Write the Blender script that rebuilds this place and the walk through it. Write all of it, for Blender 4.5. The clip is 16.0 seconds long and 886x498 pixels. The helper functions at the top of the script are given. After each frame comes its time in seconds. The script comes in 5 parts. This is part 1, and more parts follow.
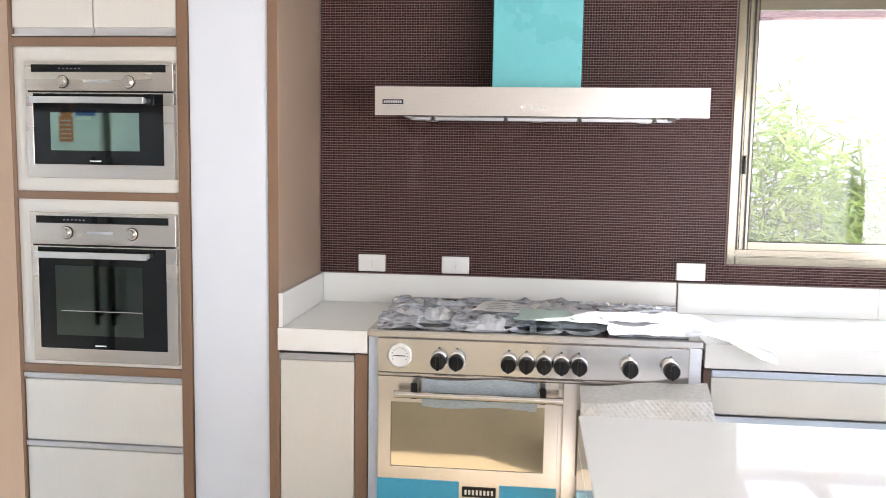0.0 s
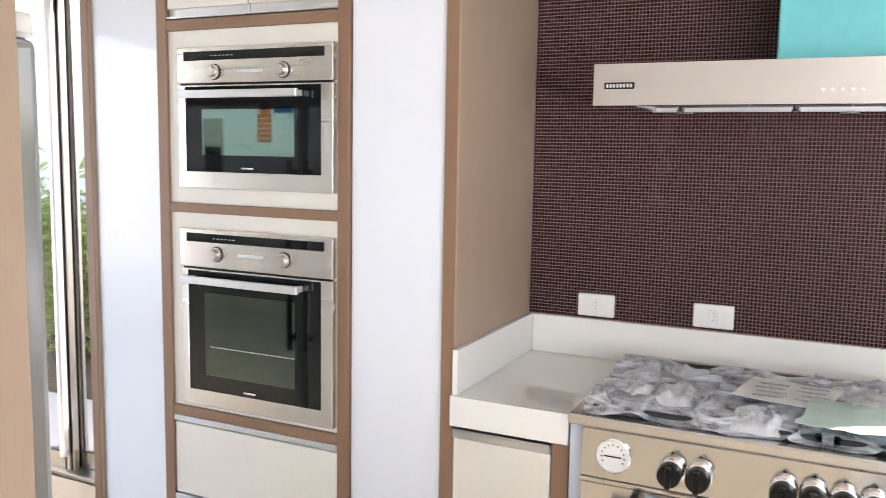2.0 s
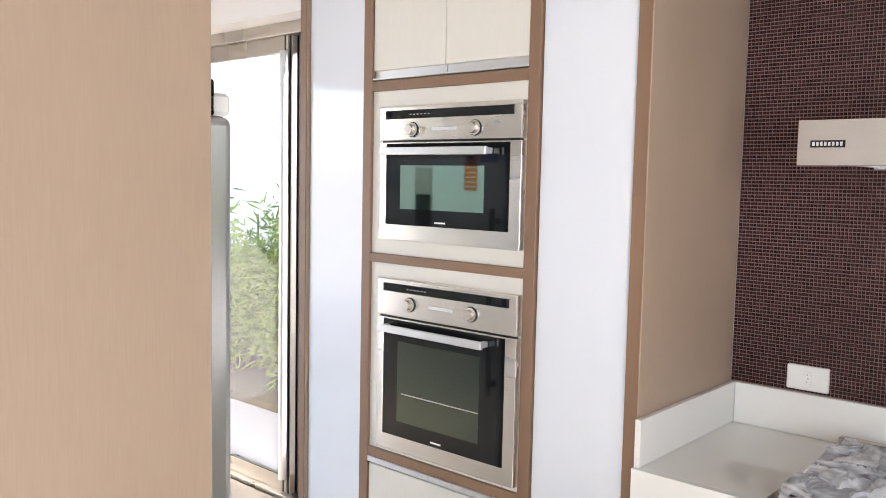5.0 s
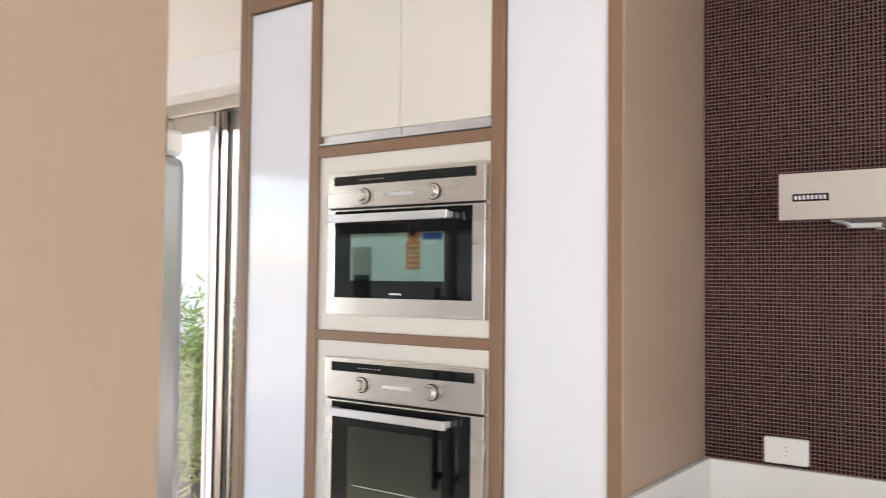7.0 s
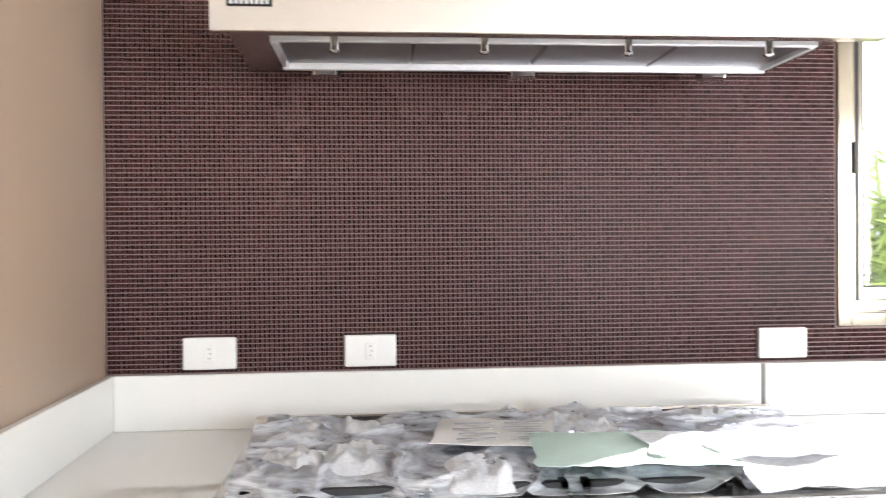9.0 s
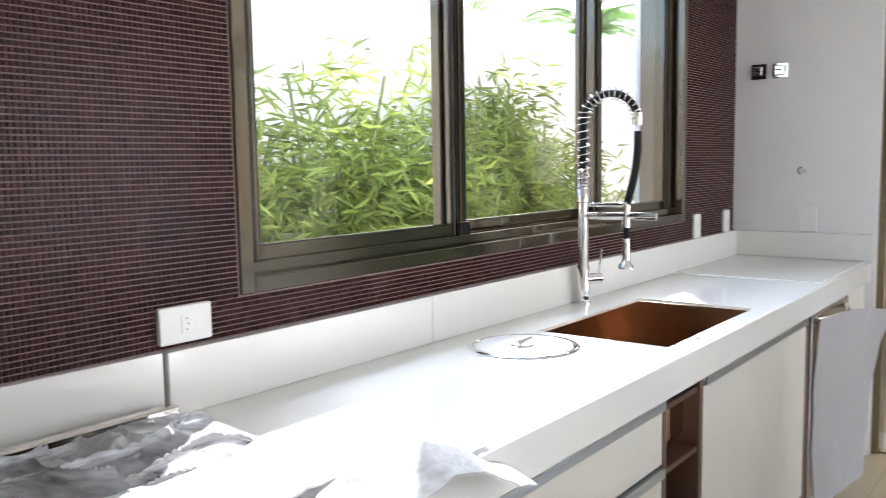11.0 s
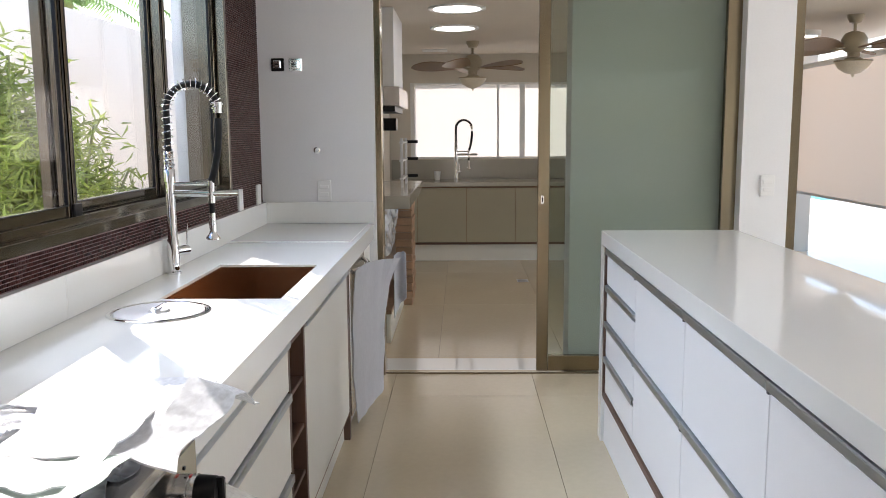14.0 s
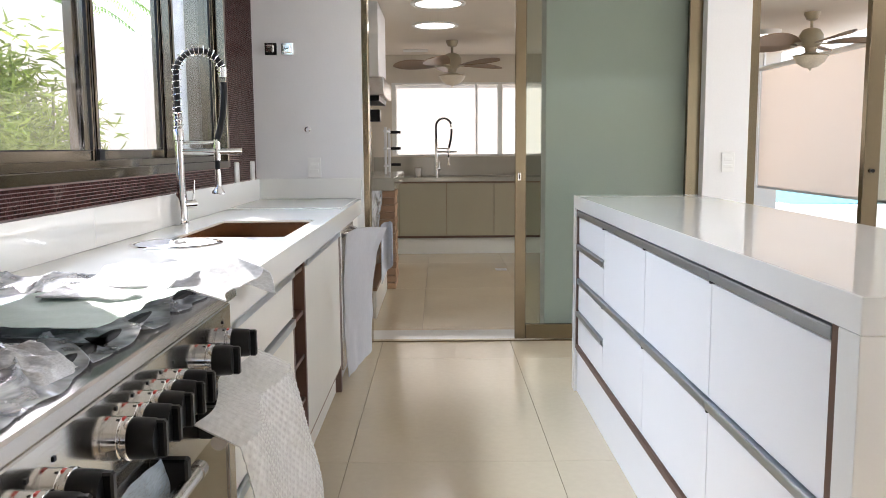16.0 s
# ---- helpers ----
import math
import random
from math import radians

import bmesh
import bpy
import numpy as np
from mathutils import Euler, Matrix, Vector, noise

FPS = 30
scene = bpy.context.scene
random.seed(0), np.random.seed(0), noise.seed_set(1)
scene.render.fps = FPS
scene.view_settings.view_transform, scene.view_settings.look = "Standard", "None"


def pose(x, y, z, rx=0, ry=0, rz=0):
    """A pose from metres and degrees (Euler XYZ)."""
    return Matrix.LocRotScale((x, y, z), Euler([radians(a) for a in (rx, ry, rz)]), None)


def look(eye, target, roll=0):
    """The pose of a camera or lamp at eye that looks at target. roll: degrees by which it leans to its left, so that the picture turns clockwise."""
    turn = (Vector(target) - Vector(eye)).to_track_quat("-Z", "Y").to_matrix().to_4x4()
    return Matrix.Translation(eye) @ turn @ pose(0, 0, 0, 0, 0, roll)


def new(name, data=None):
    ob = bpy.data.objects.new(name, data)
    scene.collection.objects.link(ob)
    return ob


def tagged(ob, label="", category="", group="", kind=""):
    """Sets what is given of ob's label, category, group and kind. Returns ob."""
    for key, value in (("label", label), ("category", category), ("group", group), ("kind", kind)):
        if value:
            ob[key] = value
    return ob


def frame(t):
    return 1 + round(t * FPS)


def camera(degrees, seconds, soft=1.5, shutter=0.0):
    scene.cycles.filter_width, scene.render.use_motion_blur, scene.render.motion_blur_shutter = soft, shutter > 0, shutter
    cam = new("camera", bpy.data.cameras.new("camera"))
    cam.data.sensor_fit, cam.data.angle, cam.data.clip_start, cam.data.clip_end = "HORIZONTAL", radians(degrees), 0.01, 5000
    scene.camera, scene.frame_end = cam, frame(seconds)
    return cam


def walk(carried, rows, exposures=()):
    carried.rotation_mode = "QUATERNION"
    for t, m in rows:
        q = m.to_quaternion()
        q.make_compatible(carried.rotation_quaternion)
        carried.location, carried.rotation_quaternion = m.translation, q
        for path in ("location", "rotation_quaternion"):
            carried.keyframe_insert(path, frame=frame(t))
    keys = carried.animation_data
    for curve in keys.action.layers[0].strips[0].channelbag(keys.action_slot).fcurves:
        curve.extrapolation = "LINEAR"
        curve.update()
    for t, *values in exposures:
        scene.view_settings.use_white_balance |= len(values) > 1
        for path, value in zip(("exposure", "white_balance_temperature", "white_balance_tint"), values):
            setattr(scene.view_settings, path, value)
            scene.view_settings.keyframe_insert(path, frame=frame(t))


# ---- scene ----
cam = camera(56.1, 16.0, soft=0.6, shutter=0.25)
PATH = [
    (0, (0.943, -3.645, 1.552), (0.733, -1.667, 1.344), 0.9),
    (0.5, (0.884, -3.34, 1.531), (0.6, -1.372, 1.317), 0.9),
    (1, (0.862, -3.08, 1.548), (0.449, -1.136, 1.325), 0.9),
    (1.5, (0.901, -2.835, 1.565), (0.278, -0.948, 1.341), 0.9),
    (2, (0.951, -2.69, 1.598), (0.095, -0.898, 1.365), 1.0),
    (2.5, (0.976, -2.638, 1.612), (-0.056, -0.941, 1.375), 1.0),
    (3, (0.993, -2.616, 1.634), (-0.143, -0.988, 1.394), 1.0),
    (3.5, (1.005, -2.602, 1.646), (-0.203, -1.027, 1.405), 0.9),
    (4, (1.015, -2.597, 1.66), (-0.242, -1.061, 1.42), 0.9),
    (4.5, (1.036, -2.59, 1.667), (-0.266, -1.088, 1.446), 0.8),
    (4.7, (1.047, -2.589, 1.672), (-0.271, -1.098, 1.471), 0.8),
    (6.8, (0.867, -2.59, 1.60), (-0.37, -1.018, 1.675), 0.8),
    (7, (0.83, -2.54, 1.574), (-0.331, -0.915, 1.652), 0.65),
    (7.5, (0.742, -2.395, 1.5), (-0.153, -0.608, 1.607), 0.3),
    (8, (0.70, -2.245, 1.474), (0.098, -0.34, 1.57), -0.1),
    (8.5, (0.661, -2.1, 1.407), (0.414, -0.116, 1.458), -0.0),
    (9, (0.628, -1.988, 1.358), (0.789, 0.006, 1.338), -0.5),
    (9.5, (0.665, -1.855, 1.343), (1.237, 0.06, 1.274), -1.4),
    (10, (0.675, -1.668, 1.355), (1.655, 0.071, 1.243), -1.2),
    (10.2, (0.67, -1.6, 1.365), (1.792, 0.05, 1.234), -1.1),
    (12.3, (0.582, -1.252, 1.454), (2.503, -0.768, 1.181), -0.6),
    (12.5, (0.51, -1.223, 1.461), (2.452, -0.833, 1.186), -0.5),
    (13, (0.349, -1.176, 1.502), (2.318, -0.965, 1.225), -0.5),
    (13.5, (0.217, -1.149, 1.484), (2.195, -1.048, 1.205), -0.5),
    (14, (0.089, -1.152, 1.447), (2.069, -1.107, 1.168), -0.4),
    (14.5, (-0.008, -1.148, 1.408), (1.973, -1.126, 1.131), -0.4),
    (15, (-0.115, -1.134, 1.356), (1.865, -1.12, 1.079), -0.3),
    (15.5, (-0.193, -1.104, 1.277), (1.789, -1.101, 1.006), -0.3),
    (16, (-0.249, -1.123, 1.232), (1.736, -1.131, 0.99), -0.4),
]
EXPOSURES = [(0, 2.42, 6380, 18), (1.5, 2.5, 6400, 18), (4.7, 2.43, 6400, 18), (7, 2.35, 6620, 19), (8, 2.6, 6600, 18), (8.5, 2.78, 6450, 17), (9, 2.92, 6400, 16), (9.6, 2.55, 6350, 15), (10.2, 2.28, 6300, 15), (12.3, 1.55, 6400, 17), (13.5, 1.55, 6400, 17), (14.5, 1.74, 6400, 17), (16, 1.98, 6450, 17)]
walk(cam, [(t, look(eye, target, roll)) for t, eye, target, roll in PATH], EXPOSURES)

# ---- light ----
world = bpy.data.worlds.new("World")
scene.world = world
world.use_nodes = True
wn = world.node_tree.nodes
sky = wn.new("ShaderNodeTexSky")
sky.sky_type = "NISHITA"
sky.sun_disc = False
sky.sun_elevation = radians(33)
sky.sun_rotation = radians(52)
wn["Background"].inputs["Strength"].default_value = 0.15
world.node_tree.links.new(sky.outputs["Color"], wn["Background"].inputs["Color"])

sun = new("sun", bpy.data.lights.new("sun", "SUN"))
sun.data.energy = 5.0
sun.data.angle = radians(0.5)
sun.data.color = (1.0, 0.95, 0.86)
sun.matrix_world = look((0.42 * 20, 0.32 * 20, 0.335 * 20), (0, 0, 0))


def fill_lamp(name, x, y, z, w, h, target, watts):
    """An area lamp added out of view to stand in for skylight."""
    lamp = new(name, bpy.data.lights.new(name, "AREA"))
    lamp.data.shape, lamp.data.size, lamp.data.size_y = "RECTANGLE", w, h
    lamp.data.energy = watts
    lamp.data.color = (0.95, 0.98, 1.0)
    lamp.matrix_world = look((x, y, z), target)
    return lamp


# fill lamps set in assumed, unseen openings to brighten the room
fill_lamp("fill_south", 3.5, -6.38, 1.25, 2.2, 2.2, (3.2, 0, 1.0), 15)
fill_lamp("fill_east", 4.95, -5.55, 1.2, 1.6, 2.1, (-1, -4.2, 1.2), 36)
# added lamp outside, above the window head, that brightens the island front
fill_above = fill_lamp("fill_above_window", 3.0, 0.52, 2.56, 2.4, 0.34, (2.5, -4.0, 0.9), 29)
fill_above.data.spread = radians(110)
fill_above.data.color = (0.74, 0.87, 1.0)
# weak fill from an assumed opening in the west wall
fill_lamp("fill_west", -4.05, -3.6, 1.3, 3.0, 2.2, (3, -3.6, 1.3), 5.5)


# ---- materials ----


def mat(name, color, rough=0.5, metal=0.0, var=0.06, scale=6.0, fine=90.0, bump=0.0, coat=0.0, stretch=(1, 1, 1), spec=0.5, island=0.0, obj=0.0):
    """A surface with variation at two scales, and fine relief."""
    m = bpy.data.materials.new(name)
    m.use_nodes = True
    nt = m.node_tree
    n, l = nt.nodes, nt.links
    b = n["Principled BSDF"]
    b.inputs["Roughness"].default_value = rough
    b.inputs["Metallic"].default_value = metal
    b.inputs["Coat Weight"].default_value = coat
    b.inputs["Coat Roughness"].default_value = 0.03
    b.inputs["Specular IOR Level"].default_value = spec
    co = n.new("ShaderNodeTexCoord")
    mp = n.new("ShaderNodeMapping")
    mp.inputs["Scale"].default_value = stretch
    l.new(co.outputs["Object"], mp.inputs["Vector"])
    big = n.new("ShaderNodeTexNoise")
    big.inputs["Scale"].default_value = scale
    big.inputs["Detail"].default_value = 4
    small = n.new("ShaderNodeTexNoise")
    small.inputs["Scale"].default_value = fine
    small.inputs["Detail"].default_value = 3
    l.new(mp.outputs["Vector"], big.inputs["Vector"])
    l.new(mp.outputs["Vector"], small.inputs["Vector"])
    add = n.new("ShaderNodeMath")
    add.operation = "ADD"
    l.new(big.outputs["Fac"], add.inputs[0])
    l.new(small.outputs["Fac"], add.inputs[1])
    rng = n.new("ShaderNodeMapRange")
    rng.inputs["From Min"].default_value = 0.6
    rng.inputs["From Max"].default_value = 1.4
    rng.inputs["To Min"].default_value = 1 - var
    rng.inputs["To Max"].default_value = 1 + var
    l.new(add.outputs[0], rng.inputs["Value"])
    val = rng.outputs["Result"]
    for amount, node, out in ((island, "ShaderNodeNewGeometry", "Random Per Island"), (obj, "ShaderNodeObjectInfo", "Random")):
        if amount:
            g = n.new(node)
            r2 = n.new("ShaderNodeMapRange")
            r2.inputs["To Min"].default_value = 1 - amount
            r2.inputs["To Max"].default_value = 1 + amount
            l.new(g.outputs[out], r2.inputs["Value"])
            mu = n.new("ShaderNodeMath")
            mu.operation = "MULTIPLY"
            l.new(val, mu.inputs[0])
            l.new(r2.outputs["Result"], mu.inputs[1])
            val = mu.outputs[0]
    hsv = n.new("ShaderNodeHueSaturation")
    hsv.inputs["Color"].default_value = (*color, 1)
    l.new(val, hsv.inputs["Value"])
    l.new(hsv.outputs["Color"], b.inputs["Base Color"])
    rr = n.new("ShaderNodeMapRange")
    dr = min(0.05, rough * 0.4)
    rr.inputs["To Min"].default_value = rough - dr
    rr.inputs["To Max"].default_value = rough + dr
    l.new(big.outputs["Fac"], rr.inputs["Value"])
    l.new(rr.outputs["Result"], b.inputs["Roughness"])
    if bump:
        bp = n.new("ShaderNodeBump")
        bp.inputs["Strength"].default_value = bump
        bp.inputs["Distance"].default_value = 0.002
        l.new(small.outputs["Fac"], bp.inputs["Height"])
        l.new(bp.outputs["Normal"], b.inputs["Normal"])
    return m


def glass(name, tint=(1, 1, 1), clear=1.0, gloss=1.0):
    """A thin pane: clear straight through, with a surface gloss."""
    m = bpy.data.materials.new(name)
    m.use_nodes = True
    n, l = m.node_tree.nodes, m.node_tree.links
    n.remove(n["Principled BSDF"])
    tr = n.new("ShaderNodeBsdfTransparent")
    tr.inputs["Color"].default_value = (*[c * clear for c in tint], 1)
    gl = n.new("ShaderNodeBsdfGlossy")
    gl.inputs["Roughness"].default_value = 0.0
    fr = n.new("ShaderNodeLayerWeight")
    fr.inputs["Blend"].default_value = 0.5
    pw = n.new("ShaderNodeMath")
    pw.operation = "POWER"
    pw.inputs[1].default_value = 4.0
    l.new(fr.outputs["Facing"], pw.inputs[0])
    mr = n.new("ShaderNodeMapRange")
    mr.inputs["To Min"].default_value = 0.03 * gloss
    mr.inputs["To Max"].default_value = 0.6 * gloss
    l.new(pw.outputs[0], mr.inputs["Value"])
    mx = n.new("ShaderNodeMixShader")
    l.new(mr.outputs["Result"], mx.inputs[0])
    l.new(tr.outputs[0], mx.inputs[1])
    l.new(gl.outputs[0], mx.inputs[2])
    l.new(mx.outputs[0], n["Material Output"].inputs["Surface"])
    return m


def film(name, color, amount, rough=0.2, spread=0.25, relief=0.4):
    """Thin plastic or foam sheet: part see-through, part milky and shiny."""
    m = bpy.data.materials.new(name)
    m.use_nodes = True
    n, l = m.node_tree.nodes, m.node_tree.links
    b = n["Principled BSDF"]
    b.inputs["Base Color"].default_value = (*color, 1)
    b.inputs["Roughness"].default_value = rough
    b.inputs["Specular IOR Level"].default_value = 0.8
    tr = n.new("ShaderNodeBsdfTransparent")
    nz = n.new("ShaderNodeTexNoise")
    nz.inputs["Scale"].default_value = 25
    nz.inputs["Detail"].default_value = 5
    mr = n.new("ShaderNodeMapRange")
    mr.inputs["From Min"].default_value = 0.3
    mr.inputs["From Max"].default_value = 0.7
    mr.inputs["To Min"].default_value = max(amount - spread, 0.05)
    mr.inputs["To Max"].default_value = min(amount + spread, 1.0)
    l.new(nz.outputs["Fac"], mr.inputs["Value"])
    mx = n.new("ShaderNodeMixShader")
    l.new(mr.outputs["Result"], mx.inputs[0])
    l.new(tr.outputs[0], mx.inputs[1])
    l.new(b.outputs[0], mx.inputs[2])
    l.new(mx.outputs[0], n["Material Output"].inputs["Surface"])
    bp = n.new("ShaderNodeBump")
    bp.inputs["Strength"].default_value = relief
    bp.inputs["Distance"].default_value = 0.004
    l.new(nz.outputs["Fac"], bp.inputs["Height"])
    l.new(bp.outputs["Normal"], b.inputs["Normal"])
    return m


def clear_film(name, milk):
    """Clear crumpled plastic: see-through, a little milky, shiny at its folds."""
    m = bpy.data.materials.new(name)
    m.use_nodes = True
    n, l = m.node_tree.nodes, m.node_tree.links
    n.remove(n["Principled BSDF"])
    tr = n.new("ShaderNodeBsdfTransparent")
    tr.inputs["Color"].default_value = (0.97, 0.98, 1.0, 1)
    df = n.new("ShaderNodeBsdfDiffuse")
    df.inputs["Color"].default_value = (0.84, 0.89, 0.96, 1)
    nz = n.new("ShaderNodeTexNoise")
    nz.inputs["Scale"].default_value = 7
    nz.inputs["Detail"].default_value = 2
    mr = n.new("ShaderNodeMapRange")
    mr.inputs["From Min"].default_value = 0.35
    mr.inputs["From Max"].default_value = 0.7
    mr.inputs["To Min"].default_value = milk * 0.55
    mr.inputs["To Max"].default_value = milk * 1.5
    l.new(nz.outputs["Fac"], mr.inputs["Value"])
    m1 = n.new("ShaderNodeMixShader")
    l.new(mr.outputs["Result"], m1.inputs[0])
    l.new(tr.outputs[0], m1.inputs[1])
    l.new(df.outputs[0], m1.inputs[2])
    gl = n.new("ShaderNodeBsdfGlossy")
    gl.inputs["Roughness"].default_value = 0.1
    lw = n.new("ShaderNodeLayerWeight")
    lw.inputs["Blend"].default_value = 0.5
    m3 = n.new("ShaderNodeMapRange")
    m3.inputs["To Min"].default_value = 0.14
    m3.inputs["To Max"].default_value = 0.4
    l.new(lw.outputs["Facing"], m3.inputs["Value"])
    m2 = n.new("ShaderNodeMixShader")
    l.new(m3.outputs["Result"], m2.inputs[0])
    l.new(m1.outputs[0], m2.inputs[1])
    l.new(gl.outputs[0], m2.inputs[2])
    l.new(m2.outputs[0], n["Material Output"].inputs["Surface"])
    return m


def glow(name, color, strength):
    m = bpy.data.materials.new(name)
    m.use_nodes = True
    b = m.node_tree.nodes["Principled BSDF"]
    b.inputs["Base Color"].default_value = (*color, 1)
    b.inputs["Emission Color"].default_value = (*color, 1)
    b.inputs["Emission Strength"].default_value = strength
    return m


def leafy(name, color):
    """Thin leaves that let part of the sunlight through."""
    m = mat(name, color, 0.45, var=0.25, island=0.4)
    n, l = m.node_tree.nodes, m.node_tree.links
    b = n["Principled BSDF"]
    src = b.inputs["Base Color"].links[0].from_socket
    t = n.new("ShaderNodeBsdfTranslucent")
    l.new(src, t.inputs["Color"])
    mx = n.new("ShaderNodeMixShader")
    mx.inputs[0].default_value = 0.58
    l.new(b.outputs[0], mx.inputs[1])
    l.new(t.outputs[0], mx.inputs[2])
    l.new(mx.outputs[0], n["Material Output"].inputs["Surface"])
    return m


M_WALL = mat("wall_paint", (0.80, 0.80, 0.80), 0.75, var=0.02, bump=0.05)
M_CEIL = mat("ceiling_paint", (0.84, 0.83, 0.81), 0.8, var=0.02)
M_FLOOR = mat("porcelain", (0.62, 0.53, 0.385), 0.16, var=0.04, scale=2.0, fine=30, obj=0.03)
M_GROUT = mat("floor_grout", (0.33, 0.29, 0.24), 0.9)
M_QUARTZ = mat("white_quartz", (0.83, 0.83, 0.80), 0.045, var=0.015, scale=3, fine=200)
M_CREAM = mat("cream_laminate", (0.74, 0.72, 0.66), 0.42, var=0.03, scale=4, fine=260, bump=0.12, stretch=(1, 1, 0.08))
M_WHITEF = mat("white_laminate", (0.86, 0.865, 0.87), 0.3, var=0.015, scale=4, fine=260, bump=0.05)
M_CHAMP = mat("champagne_aluminium", (0.52, 0.49, 0.44), 0.28, 1.0, var=0.05, fine=160, stretch=(1, 1, 0.05))
# veranda cupboards: the dimmer light there is put into a darker base colour
M_LAMINATE_DIM = mat("dimmed_laminate", (0.37, 0.34, 0.25), 0.4, var=0.03, scale=4, fine=200)
# grey stone, its colour darkened as well for the veranda's shade
M_GREYSTONE_DIM = mat("dimmed_grey_quartz", (0.40, 0.385, 0.33), 0.12, var=0.04, scale=5, fine=150)
M_GLOSS = mat("white_gloss_glass", (0.76, 0.80, 0.86), 0.06, var=0.01, scale=2)
M_TAUPE = mat("taupe_laminate", (0.40, 0.298, 0.222), 0.45, var=0.05, scale=5, fine=240, bump=0.08, stretch=(1, 1, 0.06))
M_BROWN = mat("brown_edge", (0.24, 0.145, 0.09), 0.45, var=0.06, fine=150, stretch=(1, 1, 0.1))
M_ALU = mat("brushed_aluminium", (0.72, 0.73, 0.75), 0.4, 0.75, var=0.04, fine=200, stretch=(0.05, 1, 1))
M_FILTER = mat("filter_mesh", (0.27, 0.27, 0.275), 0.38, 1.0, var=0.08, scale=5, fine=500, bump=0.12)
M_STEEL = mat("brushed_steel", (0.64, 0.605, 0.57), 0.25, 1.0, var=0.05, scale=3, fine=300, bump=0.03, stretch=(0.03, 1, 1))
M_DOORB = mat("golden_bronze", (0.25, 0.20, 0.13), 0.22, 1.0, var=0.05, fine=160, stretch=(1, 1, 0.05))
M_SIDEFILM = mat("bluish_side_film", (0.50, 0.57, 0.67), 0.35, var=0.05, bump=0.1)
M_RSTEEL = mat("polished_range_steel", (0.66, 0.63, 0.59), 0.14, 1.0, var=0.04, scale=3, fine=300, bump=0.02, stretch=(0.03, 1, 1))
M_CAP = mat("dark_cap", (0.06, 0.065, 0.07), 0.4)
M_OVEN = mat("oven_steel", (0.74, 0.70, 0.65), 0.27, 0.78, var=0.05, scale=3, fine=300, bump=0.03, stretch=(0.03, 1, 1))
M_PROFILE = mat("grip_profile", (0.52, 0.56, 0.60), 0.33, 1.0, var=0.05, fine=200, stretch=(0.05, 1, 1))
M_DARKB = mat("dark_brown_edge", (0.115, 0.062, 0.042), 0.45, var=0.08, fine=150, stretch=(1, 1, 0.1))
M_SINK = mat("sink_steel", (0.58, 0.43, 0.30), 0.16, 1.0, var=0.06, fine=250, stretch=(0.1, 1, 1))
M_CHROME = mat("chrome", (0.80, 0.80, 0.80), 0.06, 1.0, var=0.02)
M_BRONZE = mat("bronze_aluminium", (0.20, 0.175, 0.135), 0.14, 1.0, var=0.05, fine=160, stretch=(1, 1, 0.05))
M_BLACKGLASS = mat("black_glass", (0.010, 0.011, 0.012), 0.04, var=0.05, spec=0.4)
M_INWIN = mat("tinted_oven_window", (0.30, 0.42, 0.34), 0.04, 1.0, var=0.05)
M_INWIN2 = mat("dark_oven_window", (0.11, 0.135, 0.12), 0.05, 1.0, var=0.08)
M_BRONZEGLASS = mat("bronze_mirror_glass", (0.36, 0.33, 0.26), 0.05, 1.0, var=0.05)
M_BLACK = mat("black_plastic", (0.005, 0.005, 0.0055), 0.3, var=0.1, spec=0.3)
M_IRON = mat("cast_iron", (0.03, 0.03, 0.032), 0.6, var=0.15, bump=0.2)
M_RUBBER = mat("dark_rubber", (0.006, 0.006, 0.0065), 0.5, spec=0.25)
M_TEAL = mat("teal_film", (0.15, 0.54, 0.57), 0.28, var=0.05, scale=5, fine=40, bump=0.25)
M_BLUE = mat("blue_film", (0.05, 0.42, 0.66), 0.3, var=0.06, bump=0.2)
M_PLASTIC = mat("white_plastic", (0.82, 0.82, 0.80), 0.3, var=0.02)
M_GREY = mat("grey_plastic", (0.40, 0.40, 0.40), 0.4)
M_TILE = mat("mosaic_glass", (0.033, 0.0120, 0.0110), 0.26, var=0.2, scale=1.5, fine=30, spec=0.08, island=0.5, obj=0.4)
M_TGROUT = mat("mosaic_grout", (0.26, 0.185, 0.175), 0.85, var=0.06)
M_PANE = glass("window_pane")
M_PANEG = glass("green_pane", (0.79, 0.825, 0.785), 0.97, 0.25)
M_FILM = clear_film("clear_film", 0.52)
M_FOAM = film("foam_sheet", (0.72, 0.74, 0.77), 0.80, 0.3, 0.12, 0.2)
# darker copy of the white foam: shade by the dishwasher put into the colour
M_FOAM_SHADED = film("shaded_foam_sheet", (0.44, 0.44, 0.465), 0.95, 0.5, 0.03, 0.06)
M_BUBBLE = film("bubble_wrap", (0.82, 0.82, 0.80), 0.78, 0.2, 0.07, 0.35)
M_PAPER = mat("paper", (0.80, 0.80, 0.78), 0.7, bump=0.1)
M_GREENP = mat("pale_green_paper", (0.50, 0.64, 0.58), 0.6, bump=0.15)
M_INK = mat("grey_ink", (0.38, 0.38, 0.41), 0.7)
M_LEAF = leafy("bamboo_leaf", (0.33, 0.41, 0.10))
M_CULM = mat("bamboo_culm", (0.22, 0.24, 0.08), 0.45, var=0.2)
M_PALM = leafy("palm_leaf", (0.13, 0.28, 0.05))
# veranda wall and ceiling: shade and warm floor bounce put into the base colour
M_VWALL_DIM = mat("dimmed_veranda_wall", (0.66, 0.61, 0.53), 0.75, var=0.02, bump=0.05)
